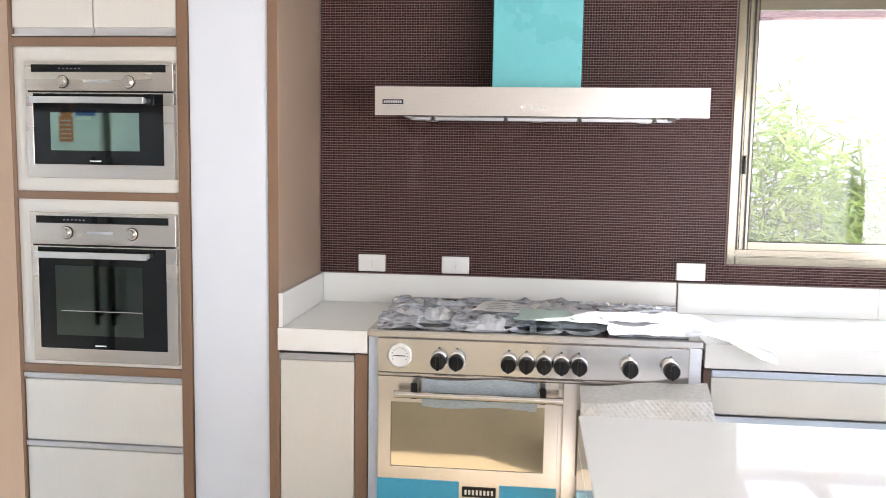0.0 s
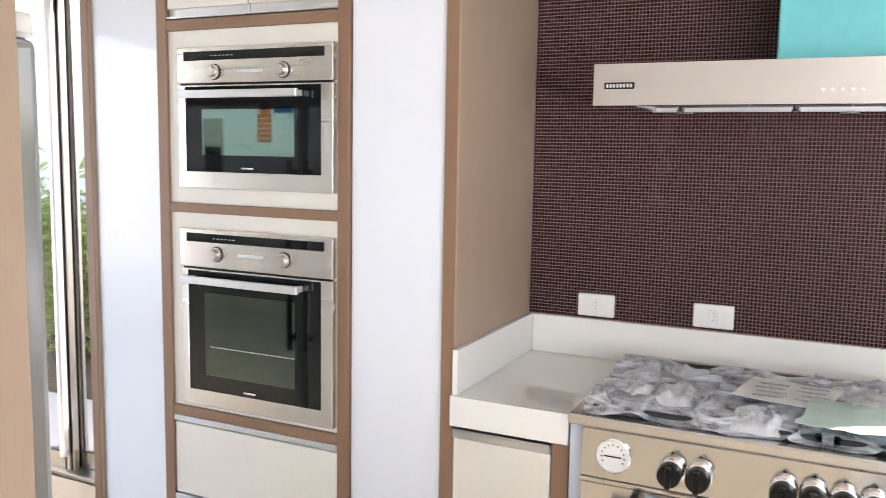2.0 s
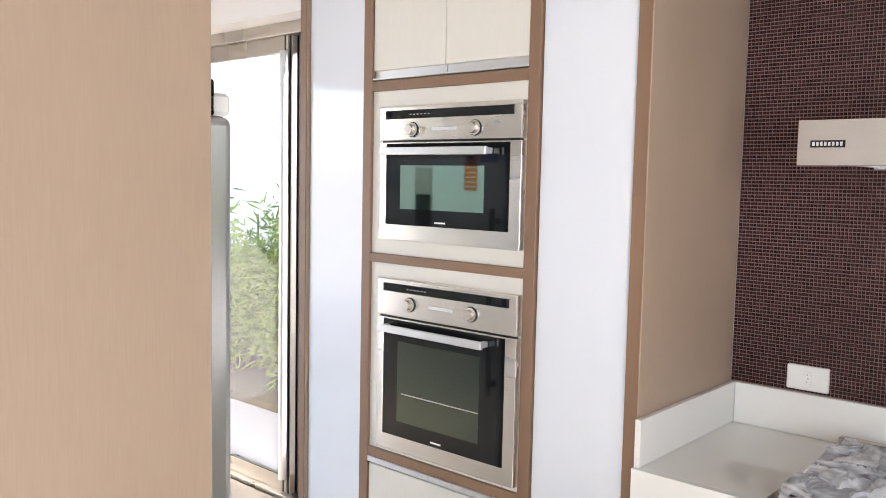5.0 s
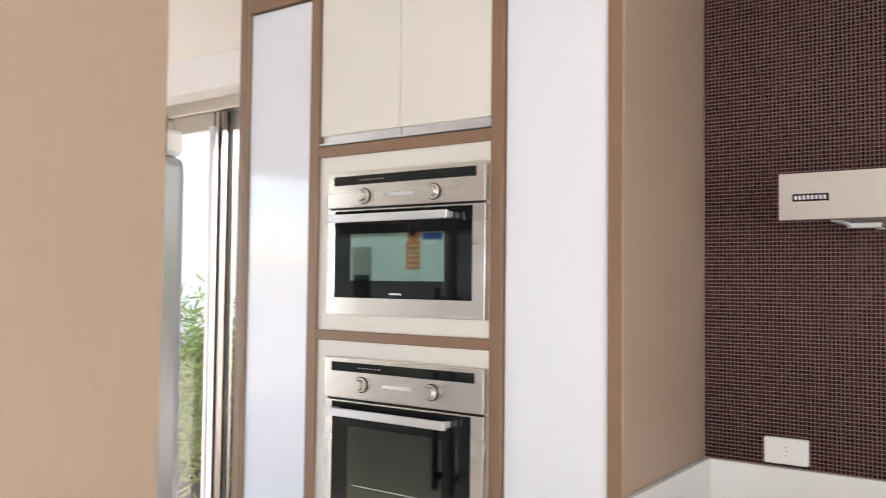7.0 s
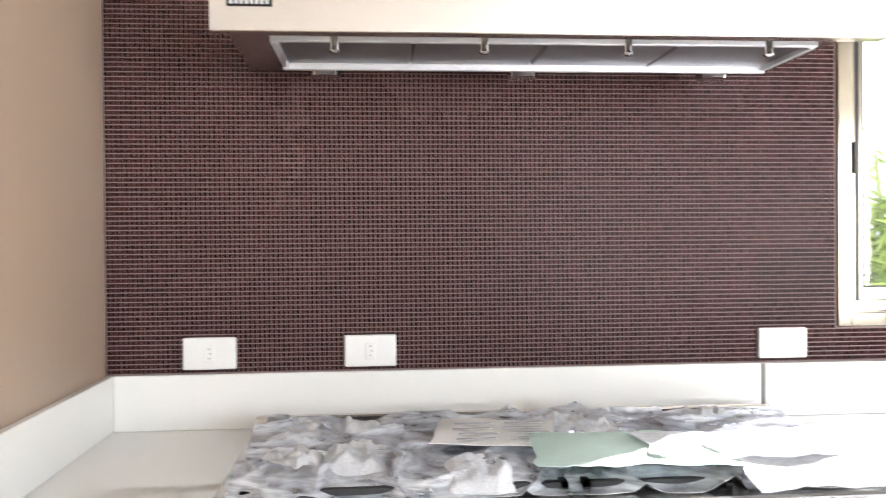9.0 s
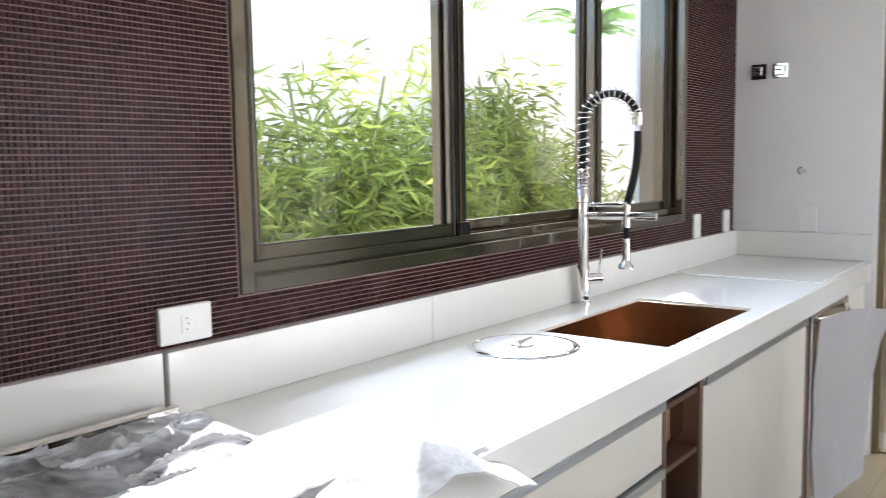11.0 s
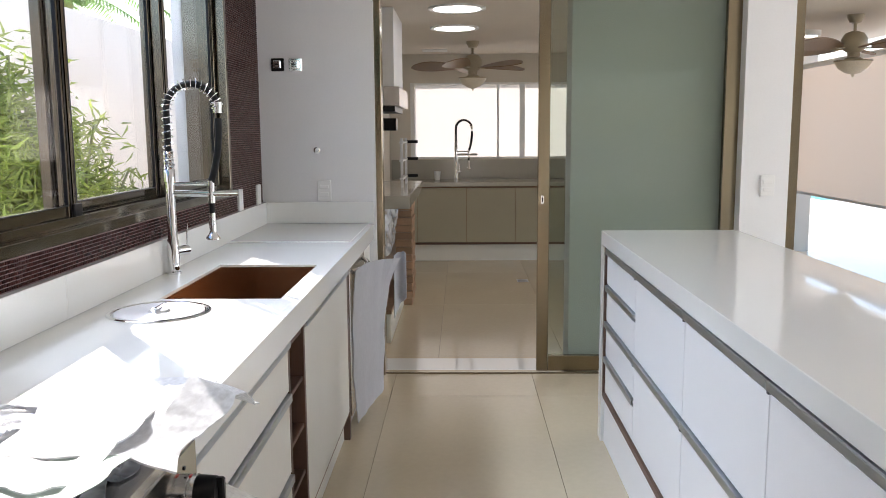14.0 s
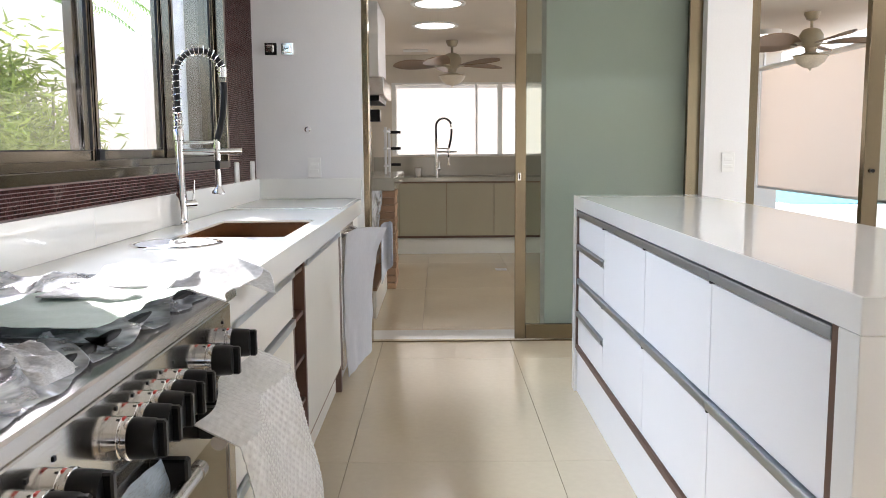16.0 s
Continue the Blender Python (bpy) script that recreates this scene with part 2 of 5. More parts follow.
M_VCEIL_DIM = mat("dimmed_veranda_ceiling", (0.75, 0.69, 0.61), 0.8, var=0.02)
M_GARDENW = mat("garden_wall_paint", (0.86, 0.81, 0.73), 0.85, var=0.06, scale=1.2, fine=40, bump=0.2)
M_GROUND = mat("garden_paving", (0.55, 0.52, 0.47), 0.85, var=0.08, scale=1.5)
M_SOIL = mat("soil", (0.10, 0.075, 0.05), 0.95, var=0.3, bump=0.5)
M_BRICK = mat("refractory_brick", (0.40, 0.25, 0.155), 0.85, var=0.12, bump=0.3, obj=0.15)
M_MORTAR = mat("mortar", (0.45, 0.36, 0.28), 0.9)
M_FANW = mat("cream_metal", (0.42, 0.36, 0.25), 0.35, var=0.06)
M_FANB = mat("fan_blade_wood", (0.24, 0.155, 0.095), 0.4, var=0.15, stretch=(0.2, 1, 1))
M_GLASSSHADE = mat("alabaster_glass", (0.72, 0.66, 0.55), 0.3, var=0.15)
M_POOL = mat("pool_water", (0.03, 0.24, 0.26), 0.3, var=0.1, spec=0.05)
M_WOODP = mat("pergola_wood", (0.16, 0.09, 0.08), 0.6, var=0.2, stretch=(0.1, 1, 1))
M_LEDGLOW = glow("lamp_glow", (1.0, 0.98, 0.95), 2.6)
M_RED = mat("red_mark", (0.6, 0.05, 0.03), 0.4)
M_ORANGE = mat("orange_sticker", (0.75, 0.20, 0.05), 0.5)
M_STICKBLUE = mat("blue_sticker", (0.03, 0.10, 0.45), 0.5)
M_FRIDGE = mat("fridge_steel", (0.62, 0.63, 0.64), 0.3, 1.0, var=0.04, fine=250, stretch=(1, 1, 0.04))

# ---- building helpers ----


def box(bm, x0, x1, y0, y1, z0, z1, bevel=0.0, seg=1, m=None):
    vs = [bm.verts.new((x, y, z)) for z in (z0, z1) for y in (y0, y1) for x in (x0, x1)]
    fs = [bm.faces.new([vs[i] for i in f]) for f in ((0, 2, 3, 1), (4, 5, 7, 6), (0, 1, 5, 4), (2, 6, 7, 3), (0, 4, 6, 2), (1, 3, 7, 5))]
    if bevel:
        es = list({e for f in fs for e in f.edges})
        r = bmesh.ops.bevel(bm, geom=es, offset=bevel, segments=seg, affect="EDGES", profile=0.5)
        vs = list({v for f in r["faces"] for v in f.verts} | {v for v in vs if v.is_valid})
    if m is not None:
        bmesh.ops.transform(bm, matrix=m, verts=[v for v in vs if v.is_valid])
    return vs


def boxm(*a, bevel=0.0015, seg=1):
    bm = bmesh.new()
    box(bm, *a, bevel=bevel, seg=seg)
    return bm


def boxes(rows, bevel=0.0015):
    bm = bmesh.new()
    for r in rows:
        box(bm, *r, bevel=bevel)
    return bm


def cyl(bm, a, b, r0, r1=None, n=20, cap=True):
    a, b = Vector(a), Vector(b)
    r1 = r0 if r1 is None else r1
    q = (b - a).to_track_quat("Z", "Y").to_matrix()
    rings = []
    for p, r in ((a, r0), (b, r1)):
        rings.append([bm.verts.new(p + q @ Vector((r * math.cos(2 * math.pi * i / n), r * math.sin(2 * math.pi * i / n), 0))) for i in range(n)])
    for i in range(n):
        bm.faces.new((rings[0][i], rings[0][(i + 1) % n], rings[1][(i + 1) % n], rings[1][i]))
    if cap:
        bm.faces.new(rings[0][::-1])
        bm.faces.new(rings[1])
    return bm


def lathe(bm, profile, origin, axis=(0, 0, 1), n=24):
    """Turns (radius, height) pairs round an axis."""
    q = Vector(axis).to_track_quat("Z", "Y").to_matrix()
    o = Vector(origin)
    rings = []
    for r, h in profile:
        rings.append([bm.verts.new(o + q @ Vector((max(r, 1e-4) * math.cos(2 * math.pi * i / n), max(r, 1e-4) * math.sin(2 * math.pi * i / n), h))) for i in range(n)])
    for k in range(len(rings) - 1):
        for i in range(n):
            bm.faces.new((rings[k][i], rings[k][(i + 1) % n], rings[k + 1][(i + 1) % n], rings[k + 1][i]))
    bm.faces.new(rings[0][::-1])
    bm.faces.new(rings[-1])
    return bm


def tube(bm, pts, r, n=10):
    """A round tube along points."""
    pts = [Vector(p) for p in pts]
    rings = []
    up = Vector((0.13, 0.31, 0.94)).normalized()
    for i, p in enumerate(pts):
        d = (pts[min(i + 1, len(pts) - 1)] - pts[max(i - 1, 0)]).normalized()
        s = d.cross(up).normalized()
        u = s.cross(d).normalized()
        up = u
        rings.append([bm.verts.new(p + s * r * math.cos(2 * math.pi * k / n) + u * r * math.sin(2 * math.pi * k / n)) for k in range(n)])
    for k in range(len(rings) - 1):
        for i in range(n):
            bm.faces.new((rings[k][i], rings[k][(i + 1) % n], rings[k + 1][(i + 1) % n], rings[k + 1][i]))
    bm.faces.new(rings[0][::-1])
    bm.faces.new(rings[-1])
    return bm


def finish(name, bm, material, smooth=False):
    me = bpy.data.meshes.new(name)
    bmesh.ops.recalc_face_normals(bm, faces=bm.faces)
    bm.to_mesh(me)
    bm.free()
    me.materials.append(material)
    if smooth:
        me.shade_smooth()
        me.set_sharp_from_angle(angle=radians(40))
    return new(name, me)


def part(name, bm, material, parent=None, label="", smooth=False):
    ob = finish(name, bm, material, smooth)
    if parent is not None:
        ob.parent = parent
        ob.matrix_parent_inverse = parent.matrix_world.inverted()
    if label:
        ob["label"] = label
    return ob


def thing(name, x, y, z, label, category, group="", kind=""):
    ob = new(name)
    ob.empty_display_size = 0.05
    ob.matrix_world = pose(x, y, z)
    return tagged(ob, label, category, group, kind)


def struct(name, bm, material, label="", category=""):
    return tagged(finish(name, bm, material), label or name.replace("_", " "), category or name.split("_")[0], kind="structure")


def text(name, body, size, m, material, parent, extrude=0.0006):
    cu = bpy.data.curves.new(name, "FONT")
    cu.body, cu.size, cu.extrude = body, size, extrude
    cu.align_x, cu.align_y = "CENTER", "CENTER"
    tmp = bpy.data.objects.new(name, cu)
    scene.collection.objects.link(tmp)
    bpy.context.view_layer.update()
    me = bpy.data.meshes.new_from_object(tmp.evaluated_get(bpy.context.evaluated_depsgraph_get()))
    bpy.data.objects.remove(tmp)
    me.transform(m)
    me.materials.clear()
    me.materials.append(material)
    ob = new(name, me)
    ob.parent = parent
    ob.matrix_parent_inverse = parent.matrix_world.inverted()
    return ob


FRONT = pose(0, 0, 0, 90, 0, 0)   # lettering that faces south

# ---- structure ----
CEIL = 2.60
CT = 0.92
EW = 4.89   # kitchen face of the east wall

# ground outside, one sheet to the horizon with the house's slab on it
struct("ground", boxm(-150, 150, -150, 150, -0.30, -0.06, bevel=0), M_GROUND, "pale paving round the house", "ground")
struct("floor_slab", boxes([(-4.2, 12.0, -6.5, 0.2, -0.2, -0.012)], 0), M_GROUT, "floor bed under the tiles", "floor")

# north wall with the window and the garden door
WX0, WX1, WZ0, WZ1 = 1.775, 4.235, 1.135, 2.30
GX0, GX1, GZ1 = -3.7, -1.2, 2.44
wall_north = struct("wall_north", boxes([
    (-4.2, GX0, 0.012, 0.22, 0, 2.8), (GX0, GX1, 0.012, 0.22, GZ1, 2.8), (GX1, WX0, 0.012, 0.22, 0, 2.8),
    (WX0, WX1, 0.012, 0.22, 0, WZ0), (WX0, WX1, 0.012, 0.22, WZ1, 2.8), (WX1, 5.05, 0.012, 0.22, 0, 2.8)], 0), M_WALL,
    "white plastered outside wall with window and door openings", "wall")
struct("grout_bed", boxes([(0, WX0, 0.004, 0.012, 1.03, CEIL), (WX1, EW, 0.004, 0.012, 1.03, CEIL),
                           (WX0, WX1, 0.004, 0.012, 1.03, WZ0), (WX0, WX1, 0.004, 0.012, WZ1, CEIL)], 0), M_TGROUT, "pale grout bed of the mosaic", "wall")
# beam over the garden door
struct("beam", boxm(-4.2, -1.45, -0.10, 0.012, 2.44, CEIL), M_WALL, "white beam above the garden door", "beam")

# east wall: sliding door opening, wall piece, second opening
DY0, DY1 = -0.655, -1.80
# the opening south of y -4.75 is assumed, made for the east fill lamp
struct("wall_east", boxes([(EW, 5.05, DY0, 0.012, 0, 2.8), (5.06, 5.22, -3.02, DY1, 0, 2.8), (EW, 5.05, -3.02, -2.75, 0, 2.8),
                           (EW, 5.05, -4.75, -4.6, 0, 2.8), (EW, 5.05, -6.5, -6.35, 0, 2.8), (EW, 5.05, -6.35, -4.75, 2.3, 2.8), (EW, 5.05, -4.6, DY0, 2.42, 2.8)], 0), M_WALL, "white plastered wall between kitchen and veranda", "wall")
# south and west walls are unseen; their openings are assumed for the fill lamps
struct("wall_south", boxes([(-4.2, 2.3, -6.6, -6.42, 0, 2.8), (2.3, 4.7, -6.6, -6.42, 2.4, 2.8), (4.7, 5.05, -6.6, -6.42, 0, 2.8)], 0), M_WALL,
       "plain white wall with an assumed wide opening", "wall")
struct("wall_west", boxes([(-4.3, -4.12, -6.6, 0.22, 2.4, 2.8), (-4.3, -4.12, -2.1, 0.22, 0, 2.4), (-4.3, -4.12, -6.6, -5.1, 0, 2.4)], 0), M_WALL, "plain white wall with an assumed opening", "wall")
struct("ceiling", boxm(-4.3, 5.05, -6.6, 0.22, CEIL, CEIL + 0.2, bevel=0), M_CEIL, "white plastered kitchen ceiling", "ceiling")

# veranda beyond
VX, VC = 10.05, 2.35
struct("ceiling_veranda", boxm(5.05, VX + 0.25, -5.3, 0.2, VC, VC + 0.2, bevel=0), M_VCEIL_DIM, "veranda ceiling with shade and warm bounce in its colour", "ceiling")
struct("wall_veranda_north", boxm(5.05, VX + 0.25, -0.30, -0.1, 0, VC), M_VWALL_DIM, "wall behind the barbecue, shade in its colour", "wall")
struct("wall_veranda_east", boxes([(VX, VX + 0.2, -5.3, -0.1, 0, 1.13), (VX, VX + 0.2, -5.3, -0.1, 2.02, VC), (VX, VX + 0.2, -0.55, -0.1, 1.13, 2.02), (VX, VX + 0.2, -5.3, -4.2, 1.13, 2.02)], 0),
       M_VWALL_DIM, "wall with a long window above the sink counter, shade in its colour", "wall")
struct("wall_passage", boxm(5.22, 5.30, -2.0, -1.80, 0, VC), M_WALL, "white wall return beside the sliding door", "wall")



def ring_frame(o, i, y0, y1):
    """An upright rectangular frame in one piece."""
    bm = bmesh.new()
    r = []
    for x0, x1, z0, z1 in (o, i):
        for y in (y0, y1):
            r.append([bm.verts.new(p) for p in ((x0, y, z0), (x1, y, z0), (x1, y, z1), (x0, y, z1))])
    for k in range(4):
        j = (k + 1) % 4
        bm.faces.new((r[0][k], r[0][j], r[1][j], r[1][k]))
        bm.faces.new((r[2][j], r[2][k], r[3][k], r[3][j]))
        bm.faces.new((r[0][k], r[0][j], r[2][j], r[2][k]))
        bm.faces.new((r[1][j], r[1][k], r[3][k], r[3][j]))
    bmesh.ops.bevel(bm, geom=list(bm.edges), offset=0.0012, segments=1, affect="EDGES")
    return bm


# ---- tall oven unit ----
TY = -0.60   # its front
unit = thing("tall_cabinet", -0.7, -0.3, 0, "tall taupe cabinet with white gloss doors and built-in ovens", "cabinet")
part("body", boxes([(-1.42, -0.04, -0.56, 0.0, 0.0, 0.10), (-1.42, -0.04, -0.03, 0.0, 0.1, CEIL), (-1.40, -0.04, -0.57, -0.03, 2.51, CEIL)]), M_TAUPE, unit)
part("end_panel", boxm(-0.04, 0.0, TY - 0.012, 0.0, 0, CEIL), M_TAUPE, unit, "taupe side panel beside the counter")
part("end_panel", boxm(-1.425, -1.385, TY - 0.012, 0.0, 0, CEIL), M_TAUPE, unit, "taupe side panel facing the garden door")
part("front_edge", boxm(-0.0405, -0.002, TY - 0.0155, TY - 0.012, 0, CEIL, bevel=0.0008), M_BROWN, unit)
part("front_edge", boxm(-1.424, -1.388, TY - 0.0155, TY - 0.012, 0, CEIL, bevel=0.0008), M_BROWN, unit)
for x0, x1 in ((-1.085, -1.045), (-0.39, -0.35)):
    part("stile", boxm(x0, x1, TY - 0.012, -0.03, 0.10, 2.51), M_BROWN, unit, "brown upright edge")
part("cornice", boxm(-1.385, -0.04, TY - 0.012, -0.57, 2.495, CEIL), M_BROWN, unit, "brown top strip")
part("gloss_door", boxm(-1.382, -1.088, TY, -0.57, 0.10, 2.49, bevel=0.002), M_GLOSS, unit, "white glossy glass door")
part("gloss_door", boxm(-0.347, -0.044, TY, -0.57, 0.10, 2.49, bevel=0.002), M_GLOSS, unit, "white glossy glass door")
for z0, z1 in ((1.966, 2.0), (1.386, 1.417), (0.700, 0.734)):
    part("rail", boxm(-1.045, -0.39, TY - 0.010, -0.03, z0, z1), M_BROWN, unit, "brown cross strip")
for x0, x1 in ((-1.042, -0.720), (-0.716, -0.393)):
    d = part("upper_door", boxm(x0, x1, TY - 0.005, TY + 0.015, 2.035, 2.49, bevel=0.002), M_CREAM, unit, "cream textured upper door")
    part("handle_profile", boxes([(x0, x1, TY - 0.010, TY + 0.012, 2.004, 2.010), (x0, x1, TY + 0.006, TY + 0.012, 2.010, 2.035)], 0.0008), M_ALU, d)
for z0, z1 in ((1.417, 1.966), (0.734, 1.386)):
    part("oven_surround", ring_frame((-1.045, -0.39, z0, z1), (-0.975, -0.415, z0 + 0.06, z1 - 0.07), TY, TY + 0.02), M_CREAM, unit, "cream panel round the oven")
for z0, z1 in ((0.424, 0.70), (0.10, 0.421)):
    d = part("drawer_front", boxm(-1.042, -0.393, TY - 0.005, TY + 0.015, z0, z1 - 0.028, bevel=0.002), M_CREAM, unit, "cream textured drawer front")
    part("handle_profile", boxes([(-1.042, -0.393, TY - 0.012, TY + 0.012, z1 - 0.006, z1 - 0.001), (-1.042, -0.393, TY + 0.006, TY + 0.012, z1 - 0.028, z1 - 0.006), (-1.042, -0.393, TY - 0.012, TY - 0.009, z1 - 0.02, z1 - 0.006)], 0.0008), M_ALU, d)


def oven(z0, z1, name, label, big):
    x0, x1 = -0.990, -0.398
    o = thing(name, (x0 + x1) / 2, TY, z0, label, "oven")
    part("carcass", boxm(x0 + 0.02, x1 - 0.02, TY + 0.002, -0.06, z0 + 0.03, z1 - 0.02), M_BLACK, o)
    pz = z1 - (0.125 if big else 0.112)
    f = TY - 0.024
    part("control_panel", boxm(x0, x1, f, TY + 0.002, pz, z1, bevel=0.004, seg=2), M_OVEN, o, "brushed steel control panel")
    part("display", boxm(x0 + 0.03, x1 - 0.03, f - 0.0015, f + 0.001, z1 - 0.042, z1 - 0.014, bevel=0.0005), M_BLACKGLASS, o, "black display strip")
    for i in range(6):
        part("display_mark", boxm(x0 + 0.14 + i * 0.016, x0 + 0.148 + i * 0.016, f - 0.0022, f - 0.0015, z1 - 0.030, z1 - 0.027, bevel=0), M_GREY, o)
    part("name_strip", boxm(-0.755, -0.65, f - 0.001, f + 0.001, z1 - 0.082, z1 - 0.072, bevel=0.0004), M_ALU, o)
    for kx in (x0 + 0.155, x1 - 0.175):
        kz = z1 - 0.078
        k = part("knob", lathe(bmesh.new(), [(0.022, 0), (0.022, 0.006), (0.0175, 0.008), (0.0165, 0.024), (0.0155, 0.026)], (kx, f, kz), (0, -1, 0)), M_OVEN, o, "steel control knob", smooth=True)
        part("knob_ring", lathe(bmesh.new(), [(0.0245, -0.001), (0.0245, 0.003), (0.022, 0.004)], (kx, f, kz), (0, -1, 0)), M_BLACK, k)
    # door: steel frame, dark glass, inner window
    dz1 = pz - 0.006
    d = part("door", ring_frame((x0 + 0.004, x1, z0, dz1), (x0 + 0.032, x1 - 0.042, z0 + 0.052, dz1 - 0.004), f, TY), M_OVEN, o, "steel framed glass door")
    part("door_glass", boxm(x0 + 0.032, x1 - 0.042, f + 0.002, TY, z0 + 0.052, dz1 - 0.004, bevel=0), M_BLACKGLASS, d, "black reflecting glass")
    hz = dz1 - 0.03
    part("handle", boxes([(x0 + 0.045, x1 - 0.10, f - 0.045, f - 0.031, hz - 0.012, hz + 0.012), (x0 + 0.05, x0 + 0.066, f - 0.033, f, hz - 0.009, hz + 0.009), (x1 - 0.122, x1 - 0.106, f - 0.033, f, hz - 0.009, hz + 0.009)], 0.002), M_ALU, d, "flat steel bar handle")
    part("inner_window", boxm(x0 + 0.10, x1 - 0.138, f + 0.0008, f + 0.0022, z0 + 0.105, dz1 - 0.075, bevel=0), M_INWIN2 if big else M_INWIN, d, "tinted inner window")
    part("brand_mark", boxm(-0.735, -0.69, f + 0.0008, f + 0.0025, z0 + 0.063, z0 + 0.068, bevel=0), M_PLASTIC, d)
    part("vent_gap", boxm(x0 + 0.01, x1 - 0.01, f + 0.006, TY, dz1, pz, bevel=0), M_BLACK, o)
    for i in range(8):
        vx = x0 + 0.06 + i * 0.064
        part("vent_slot", boxm(vx, vx + 0.026, f + 0.0005, f + 0.003, dz1 - 0.0045, dz1 - 0.0015, bevel=0), M_GREY, d)
    if big:
        part("rack", boxes([(x0 + 0.12, x1 - 0.14, f + 0.0006, f + 0.0022, z0 + 0.20, z0 + 0.203)], 0), M_GREY, d)
    return o


oven(1.469, 1.910, "microwave_oven", "stainless steel compact oven built into the tall cabinet", False)
oven(0.752, 1.337, "wall_oven", "stainless steel oven with black glass built into the cabinet", True)

# ---- fridge tower behind the walk ----
tower = thing("fridge_cabinet", -0.9, -2.1, 0, "tall taupe housing around the fridge", "cabinet")
part("side_panel", boxm(-0.385, -0.345, -2.42, -1.69, 0, CEIL), M_TAUPE, tower, "taupe side panel")
part("side_panel", boxm(-2.06, -2.02, -2.42, -1.69, 0, CEIL), M_TAUPE, tower)
part("back_panel", boxm(-2.02, -0.385, -2.42, -2.39, 0, CEIL), M_TAUPE, tower)
part("top_cabinet", boxm(-2.02, -0.385, -2.39, -1.70, 1.92, CEIL), M_CREAM, tower, "cream cupboard above the fridge")
fridge = thing("refrigerator", -0.87, -2.0, 0, "stainless steel side by side refrigerator with energy stickers", "refrigerator")
part("body", boxm(-2.0, -0.395, -2.37, -1.69, 0.01, 1.80, bevel=0.004), M_GREY, fridge)
for x0, x1, hx in ((-2.0, -1.205, -1.235), (-1.18, -0.395, -1.15)):
    d = part("door", boxm(x0, x1, -1.685, -1.605, 0.06, 1.79, bevel=0.02, seg=3), M_FRIDGE, fridge, "brushed steel fridge door")
    part("handle", boxes([(hx - 0.011, hx + 0.011, -1.565, -1.545, 0.7, 1.55), (hx - 0.008, hx + 0.008, -1.605, -1.555, 0.74, 0.77), (hx - 0.008, hx + 0.008, -1.605, -1.555, 1.48, 1.51)], 0.004), M_BLACK, d)
    part("hinge_cover", boxm(x1 - 0.09 if hx > -1.2 else x0, x1 if hx > -1.2 else x0 + 0.09, -1.68, -1.612, 1.79, 1.835, bevel=0.008), M_PLASTIC, fridge)
part("hinge", boxm(-0.41, -0.395, -1.685, -1.65, 1.79, 1.86, bevel=0.003), M_BLACK, fridge)
label_ = part("energy_sticker", boxm(-1.44, -1.365, -1.606, -1.6035, 1.625, 1.752, bevel=0), M_ORANGE, fridge, "orange energy sticker")
part("sticker_head", lathe(bmesh.new(), [(0.040, 0), (0.040, 0.0012)], (-1.40, -1.605, 1.787), (0, 1, 0), 24), M_ORANGE, label_)
part("sticker_dial", lathe(bmesh.new(), [(0.022, 0), (0.022, 0.0022)], (-1.405, -1.605, 1.79), (0, 1, 0), 16), M_BLACK, label_)
part("print_bar", boxes([(-1.432, -1.373, -1.6033, -1.6025, 1.64 + k * 0.022, 1.645 + k * 0.022) for k in range(5)], 0), M_PAPER, label_)
label_ = part("feature_sticker", boxm(-1.35, -1.245, -1.606, -1.6035, 1.755, 1.785, bevel=0), M_STICKBLUE, fridge, "blue and white feature sticker")
part("print_bar", boxm(-1.345, -1.27, -1.606, -1.6033, 1.735, 1.752, bevel=0), M_PAPER, label_)
disp = part("dispenser", boxm(-1.755, -1.64, -1.607, -1.6035, 1.40, 1.73, bevel=0.001), M_GREY, fridge, "grey water dispenser panel")
part("niche", boxm(-1.745, -1.65, -1.6035, -1.6015, 1.42, 1.60, bevel=0), M_BLACK, disp)

# ---- left base cabinet and counters ----
CF = -0.62   # cabinet fronts


def front(parent, name, x0, x1, z0, z1, y=CF, facing=-1, label="cream textured front", profile=True):
    """A door or drawer front with its aluminium grip profile along the top."""
    ya, yb = (y, y + 0.018) if facing < 0 else (y - 0.018, y)
    h = 0.03 if profile else 0.0
    d = part(name, boxm(x0 + 0.0015, x1 - 0.0015, ya, yb, z0, z1 - h, bevel=0.0015), M_CREAM, parent, label)
    if profile:
        part("handle_profile", boxes([(x0 + 0.001, x1 - 0.001, ya - 0.010, yb - 0.004, z1 - 0.006, z1 - 0.001), (x0 + 0.001, x1 - 0.001, ya - 0.010, ya - 0.007, z1 - 0.026, z1 - 0.006),
                                      (x0 + 0.001, x1 - 0.001, ya + 0.008, yb - 0.004, z1 - 0.03, z1 - 0.006)], 0.0008), M_PROFILE, d, "aluminium grip profile")
    return d


def base(name, x0, x1, label, top=0.82):
    c = thing(name, (x0 + x1) / 2, -0.3, 0, label, "cabinet", "base cabinets along the window wall")
    part("carcass", boxes([(x0, x1, CF + 0.02, -0.02, 0.14, top), (x0, x1, CF + 0.03, -0.05, 0.0, 0.13)], 0.0015), M_CREAM, c)
    part("base_strip", boxm(x0, x1, CF + 0.004, CF + 0.03, 0.125, 0.14, bevel=0.001), M_BROWN, c, "brown strip above the plinth")
    return c


c = base("base_cabinet", 0.001, 0.345, "narrow cream base cabinet beside the range")
front(c, "door", 0.004, 0.293, 0.142, 0.825)
